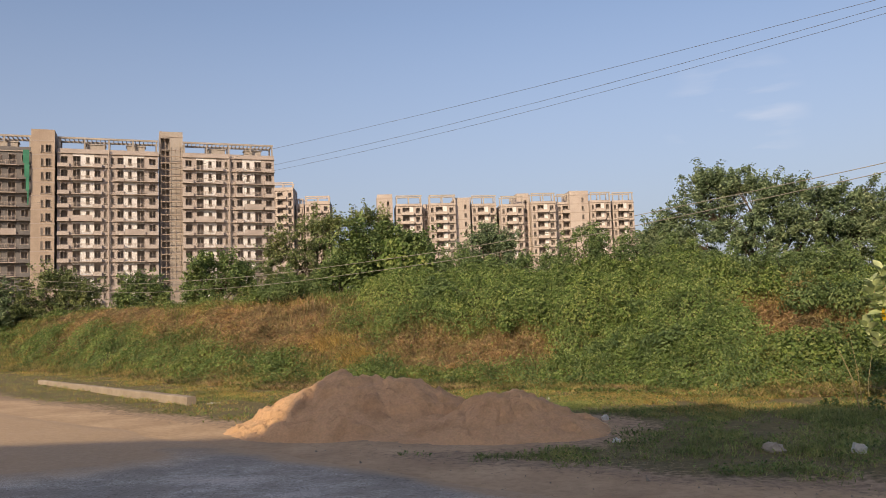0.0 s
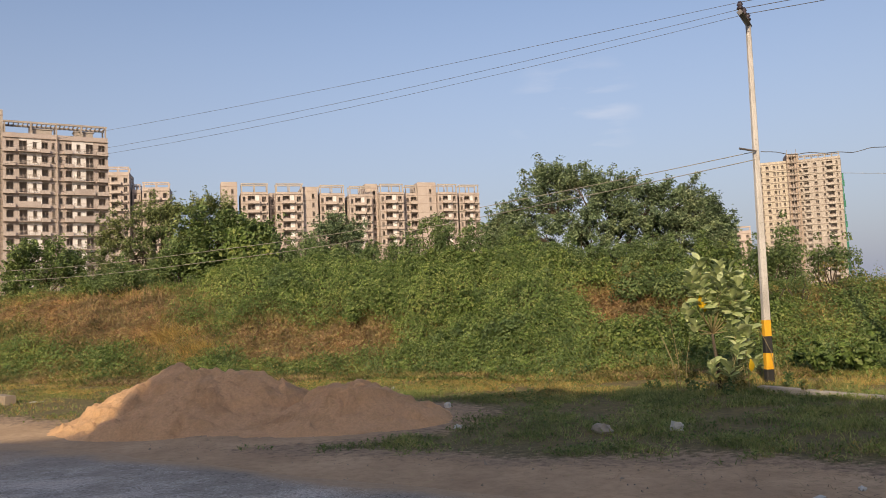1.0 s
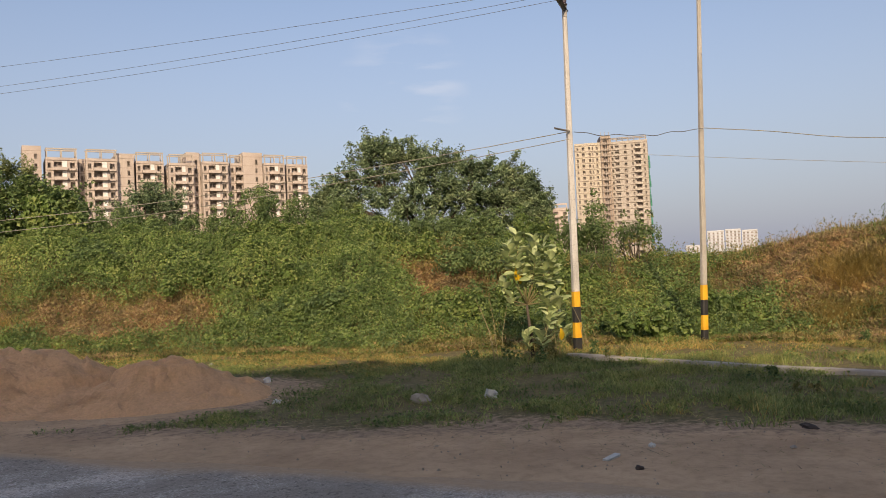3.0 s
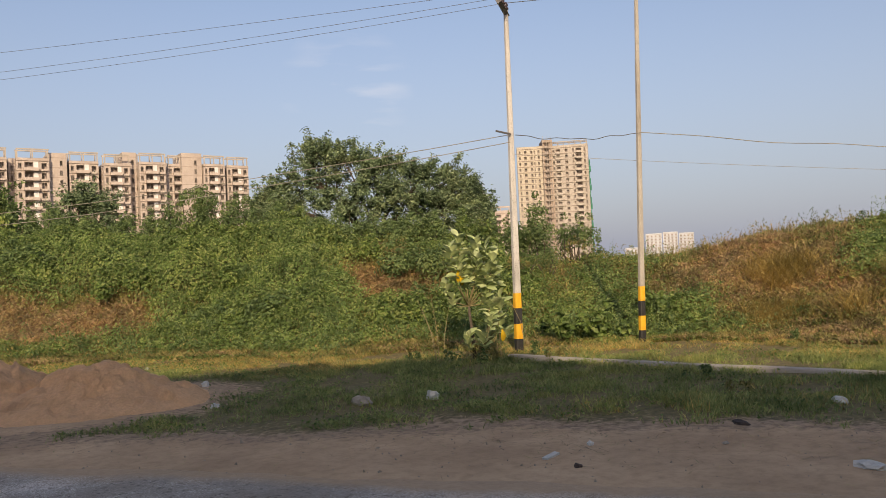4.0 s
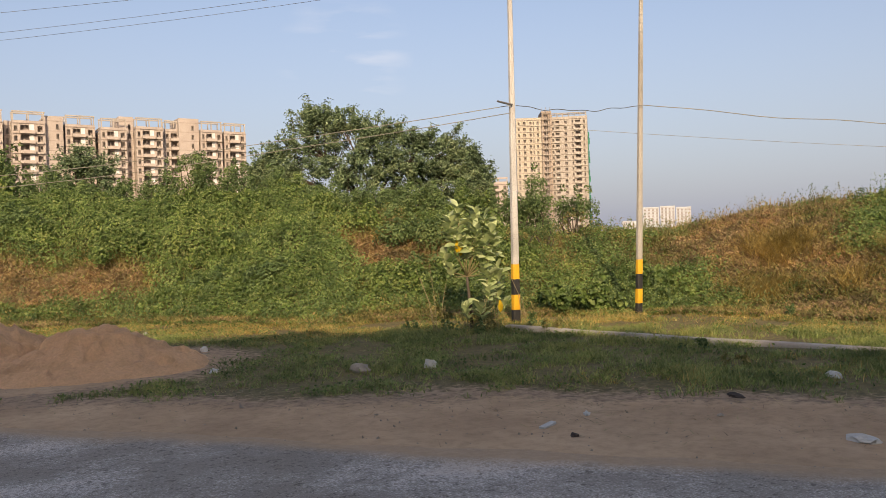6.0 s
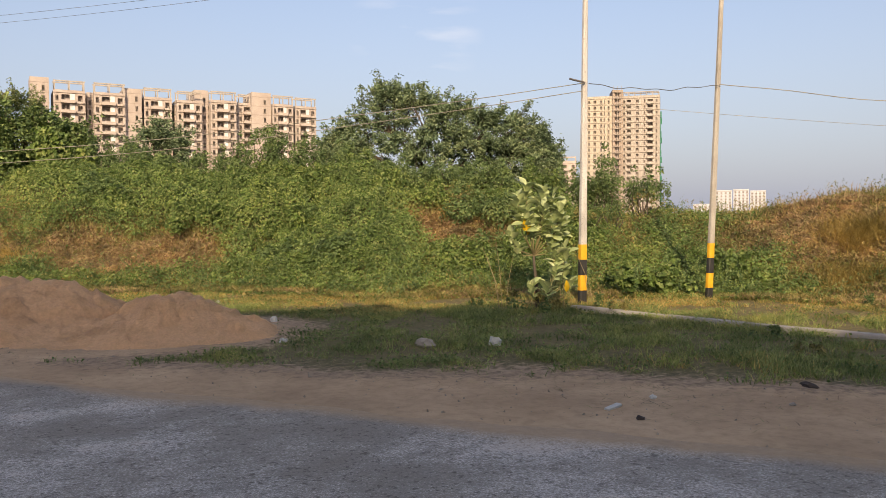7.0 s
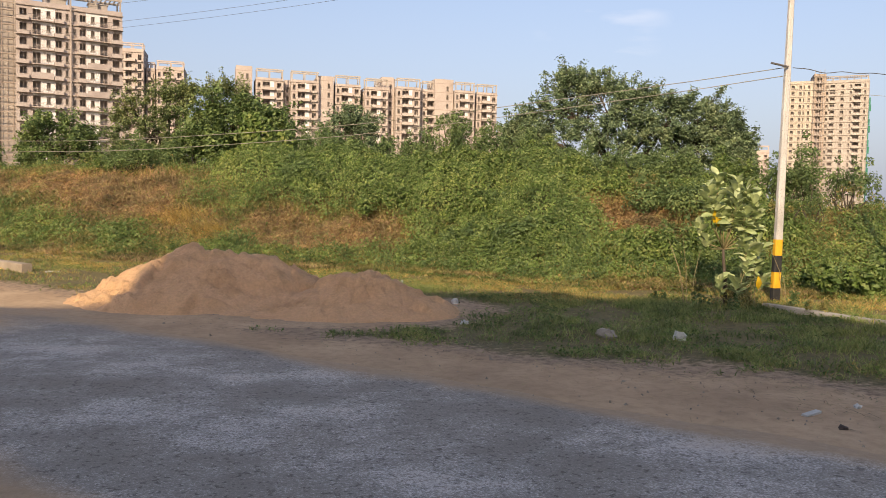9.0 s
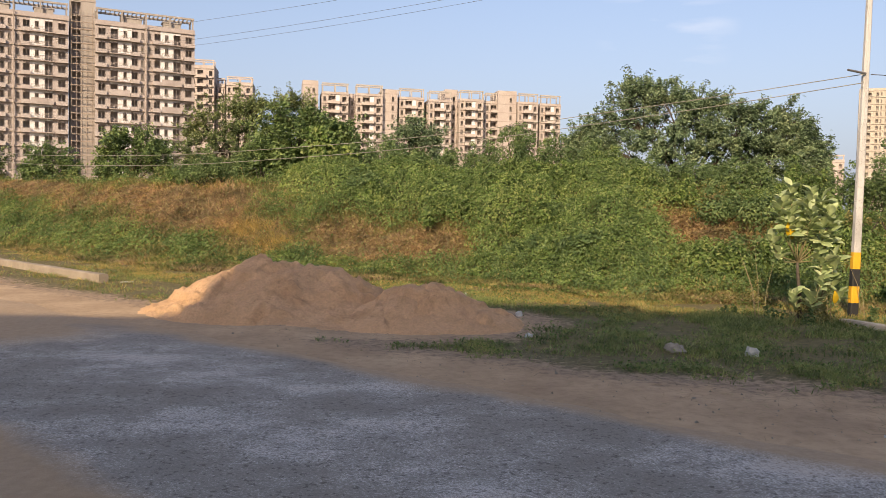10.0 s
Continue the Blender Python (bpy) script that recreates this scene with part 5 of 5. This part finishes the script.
# ---- the large-leaved plant beside the pole ----
def big_leaf(length, width, droop):
    """A broad leaf with a midrib fold and a drooping tip, lying along +x."""
    v, f = [], []
    prof = (0.22, 0.50, 0.80, 0.98, 1.0, 0.74, 0.12)
    for i, w in enumerate(prof):
        k = i / (len(prof) - 1)
        x_, z_ = k * length, -droop * k * k * length
        v += [(x_, -w * width / 2, z_ + 0.16 * w * width), (x_, 0, z_), (x_, w * width / 2, z_ + 0.16 * w * width)]
    for i in range(len(prof) - 1):
        b0_ = i * 3
        f += [(b0_, b0_ + 3, b0_ + 4, b0_ + 1), (b0_ + 1, b0_ + 4, b0_ + 5, b0_ + 2)]
    return v, f


rp = random.Random(12)
pb = Vector((6.78, 12.15, 0))
plant = empty("milkweed_shrub", tuple(pb))
tagged(plant, "tall milkweed shrub with big grey-green leaves, a few yellow", "shrub")
LEAVES = [mesh_from("leaf", *big_leaf(l, w, dr), L_CALO, True) for l, w, dr in ((0.165, 0.092, 0.22), (0.15, 0.088, 0.1), (0.175, 0.098, 0.35), (0.14, 0.085, 0.2))]
YLEAF = mesh_from("yellow_leaf", *big_leaf(0.20, 0.10, 0.3), L_YELLOW, True)
# branch ends: place, where the branch leaves, number of leaves
fork, low_fork = Vector((-0.06, 0, 0.95)), Vector((0.05, 0, 0.12))
s = Solid()
s.tube([(0.02, 0, -0.1), (0.0, 0, 0.4), (-0.05, 0.0, 0.8), tuple(fork)], [0.035, 0.03, 0.026, 0.02], 7)
child("trunk", s.mesh("trunk", BARK, True), plant)
tops = [(-0.36, 0.0, 1.85, 8), (-0.16, 0.1, 2.02, 9), (0.08, -0.05, 1.95, 9), (0.32, 0.05, 1.85, 9), (0.02, -0.2, 1.68, 9), (-0.30, -0.15, 1.62, 7), (0.40, -0.1, 1.66, 8), (0.22, -0.15, 1.5, 7), (0.48, 0.0, 1.45, 6), (-0.12, -0.12, 1.45, 6), (0.1, 0.1, 1.78, 8),
        (0.30, -0.1, 0.95, 8), (0.46, 0.0, 0.80, 9), (0.60, 0.1, 0.66, 8), (0.24, -0.2, 0.66, 8), (0.05, -0.25, 0.32, 8), (-0.15, -0.1, 0.34, 7), (0.52, -0.1, 0.98, 8), (-0.34, 0.0, 1.05, 4), (0.38, 0.1, 0.45, 8), (-0.5, 0.0, 1.25, 3), (0.2, -0.1, 1.1, 5), (0.66, 0.0, 0.4, 5)]
for tx, ty, tz, cnt in tops:
    b_ = fork if tz > 1.02 else low_fork
    e_ = Vector((tx, ty, tz))
    s = Solid()
    s.tube([b_, b_.lerp(e_, 0.5) + Vector((0.25 * (tx - b_.x), 0, -0.05)), e_], [0.014, 0.010, 0.006], 5)
    child("branch", s.mesh("branch", STALK, True), plant)
    for k in range(cnt * 3 + 4 if tz > 1.3 else cnt + 9):
        w = k * 2.4 + rp.uniform(-0.4, 0.4)
        h = tz + 0.08 - 0.014 * k + rp.uniform(-0.02, 0.03)
        el = rp.uniform(0.55, 1.4) - 0.026 * k
        o = new("leaf", rp.choice(LEAVES))
        o.parent = plant
        o.matrix_basis = Matrix.LocRotScale((tx + rp.uniform(-0.02, 0.02), ty + rp.uniform(-0.02, 0.02), h), Euler((rp.uniform(-0.7, 0.7), -el, w)), Vector((1, 1, 1)) * rp.uniform(0.95, 1.4))
for tx, ty, tz in ((-0.33, -0.16, 1.48), (-0.26, -0.16, 1.42), (0.50, -0.14, 0.42)):
    o = new("yellow_leaf", YLEAF)
    o.parent = plant
    o.matrix_basis = Matrix.LocRotScale((tx, ty, tz + 0.1), Euler((0.2, 1.35, -1.4)), None)
    tagged(o, "wilted yellow leaf")

# dry weed stalks leaning round the foot of the plant and the pole
for wx_, wy_, cnt in ((6.25, 12.35, 4), (7.45, 12.35, 3), (8.35, 12.75, 2)):
    weed = empty("dry_weed", (wx_, wy_, float(hz(wx_, wy_))))
    tagged(weed, "thin dry straw-coloured weed stalks leaning apart", "weed", "dry weeds by the pole")
    for k in range(cnt):
        dx, dy, up_ = rp.uniform(-0.6, 0.6), rp.uniform(-0.15, 0.15), rp.uniform(0.6, 1.25)
        s = Solid().tube([(dx * 0.2, 0, -0.05), (dx * 0.45, dy * 0.5, up_ * 0.5), (dx, dy, up_)], [0.006, 0.0045, 0.002], 5)
        child("stalk", s.mesh("stalk", DRYSTEM), weed)

# ---- litter, stones and twigs ----
def lump(name, at, size, mat, label, category, seed, squash=0.5, crumple=0.5):
    rr = random.Random(seed)
    bm = bmesh.new()
    bmesh.ops.create_icosphere(bm, subdivisions=2, radius=1.0)
    for v in bm.verts:
        k = 1 + crumple * (noise.noise(v.co * 1.7 + Vector((seed, 0, 0))) + 0.5 * noise.noise(v.co * 4.1 + Vector((0, seed, 0))))
        v.co = Vector((v.co.x * size[0], v.co.y * size[1], max(v.co.z, -0.35) * size[2])) * k
    me = bpy.data.meshes.new(name)
    bm.to_mesh(me)
    bm.free()
    me.materials.append(mat)
    o = new(name, me)
    o.matrix_basis = pose(at[0], at[1], float(hz(at[0], at[1])) + size[2] * 0.25, 0, 0, rr.uniform(0, 180))
    return tagged(o, label, category)


for i, (x, y, sx, sy, sz, mat, lab, cat, nm) in enumerate((
        (2.36, 12.6, 0.11, 0.08, 0.10, PLASTIC, "crumpled white plastic bag lying in grass", "litter", "plastic_bag"),
        (2.10, 10.55, 0.13, 0.08, 0.06, PLASTIC, "crumpled pale plastic scrap lying in grass", "litter", "plastic_scrap"),
        (3.62, 9.3, 0.22, 0.14, 0.13, STONE, "pale grey stone half sunk in grass", "stone", "stone"),
        (4.46, 9.05, 0.14, 0.10, 0.12, PLASTIC, "crumpled greyish plastic bag lying in grass", "litter", "plastic_bag"),
        (4.40, 5.8, 0.08, 0.05, 0.04, PLASTIC, "torn white paper scrap on the dirt", "litter", "paper_scrap"),
        (3.84, 5.22, 0.06, 0.05, 0.035, CLOD, "dark clod of earth beside the road", "clod", "clod"),
        (7.7, 5.8, 0.17, 0.09, 0.09, PLASTIC, "crumpled white plastic bag lying in grass", "litter", "plastic_bag"),
        (5.5, 3.9, 0.18, 0.11, 0.07, PLASTIC, "torn white plastic sack on the dirt", "litter", "plastic_sack"),
        (5.98, 5.56, 0.16, 0.08, 0.05, CLOD, "dark clod of earth beside the road", "clod", "clod"),
        (-2.05, 11.85, 0.09, 0.07, 0.06, CLOD, "dark clod of earth at the foot of the sand", "clod", "clod"),
        (1.9, 15.8, 0.07, 0.05, 0.05, PLASTIC, "crumpled white plastic bag lying in grass", "litter", "plastic_bag"),
        (-5.0, 17.3, 0.22, 0.07, 0.04, PLASTIC, "pale torn sack on the roadside dirt", "litter", "plastic_sack"),
        (5.3, 5.1, 0.05, 0.04, 0.03, STONE, "small pale stone on the dirt", "stone", "stone"))):
    lump(nm, (x, y), (sx * 0.62, sy * 0.62, sz * 0.68), mat, lab, cat, i + 3)
s = Solid().box(-0.10, 0.10, -0.025, 0.025, 0, 0.02)
o = new("paper_wrapper", s.mesh("paper_wrapper", PLASTIC))
o.matrix_basis = pose(3.86, 5.62, float(hz(3.86, 5.62)), 4, -3, 25)
tagged(o, "flattened white paper wrapper on the dirt", "litter")
# dead stems and straw lying where the grass thins out
n = 4500
u, w = RNG.uniform(-9, 8, n), RNG.normal(7.7, 0.65, n)
X, Y = 0.72 * u + 0.69 * w, -0.69 * u + 0.72 * w
keep = sand_height(X, Y) < 0
X, Y = X[keep], Y[keep]
ang = RNG.uniform(0, 2 * np.pi, len(X))
k = RNG.uniform(0.05, 0.20, len(X))
tagged(new("dead_stems", blade_mesh("dead_stems", np.stack([X, Y, hz(X, Y) + 0.004], 1), RNG.uniform(0.002, 0.012, len(X)), np.stack([np.cos(ang) * k, np.sin(ang) * k, 0 * k], 1), RNG.uniform(0.005, 0.014, len(X)), L_DRYRED)), "dead stems and straw scattered on the dirt", "straw", kind="stuff")
# pebbles and crumbs of earth along the road's edge
n = 350
u, w = RNG.uniform(-9, 7, n), RNG.normal(6.6, 0.75, n)
X, Y = 0.72 * u + 0.69 * w, -0.69 * u + 0.72 * w
sz = RNG.uniform(0.005, 0.015, n) * (1 + 1.2 * (RNG.random(n) < 0.05))
k = RNG.normal(size=(n, 5, 3)) * 0.25
tet = np.array([(1, 0, -0.3), (-0.5, 0.87, -0.3), (-0.5, -0.87, -0.3), (0, 0, 0.8), (0.4, 0.4, 0.5)])
V_ = (tet + k) * sz[:, None, None] + np.stack([X, Y, hz(X, Y) + 0.003], 1)[:, None, :]
i_ = np.arange(n)[:, None] * 5
F_ = np.concatenate([i_ + q for q in ([0, 1, 4], [1, 3, 4], [1, 2, 3], [2, 0, 3], [0, 4, 3])])
tagged(new("pebbles", mesh_from("pebbles", V_.reshape(-1, 3), F_, DUSTYPOLE)), "scattered pebbles and earth crumbs beside the road", "pebbles", kind="stuff")
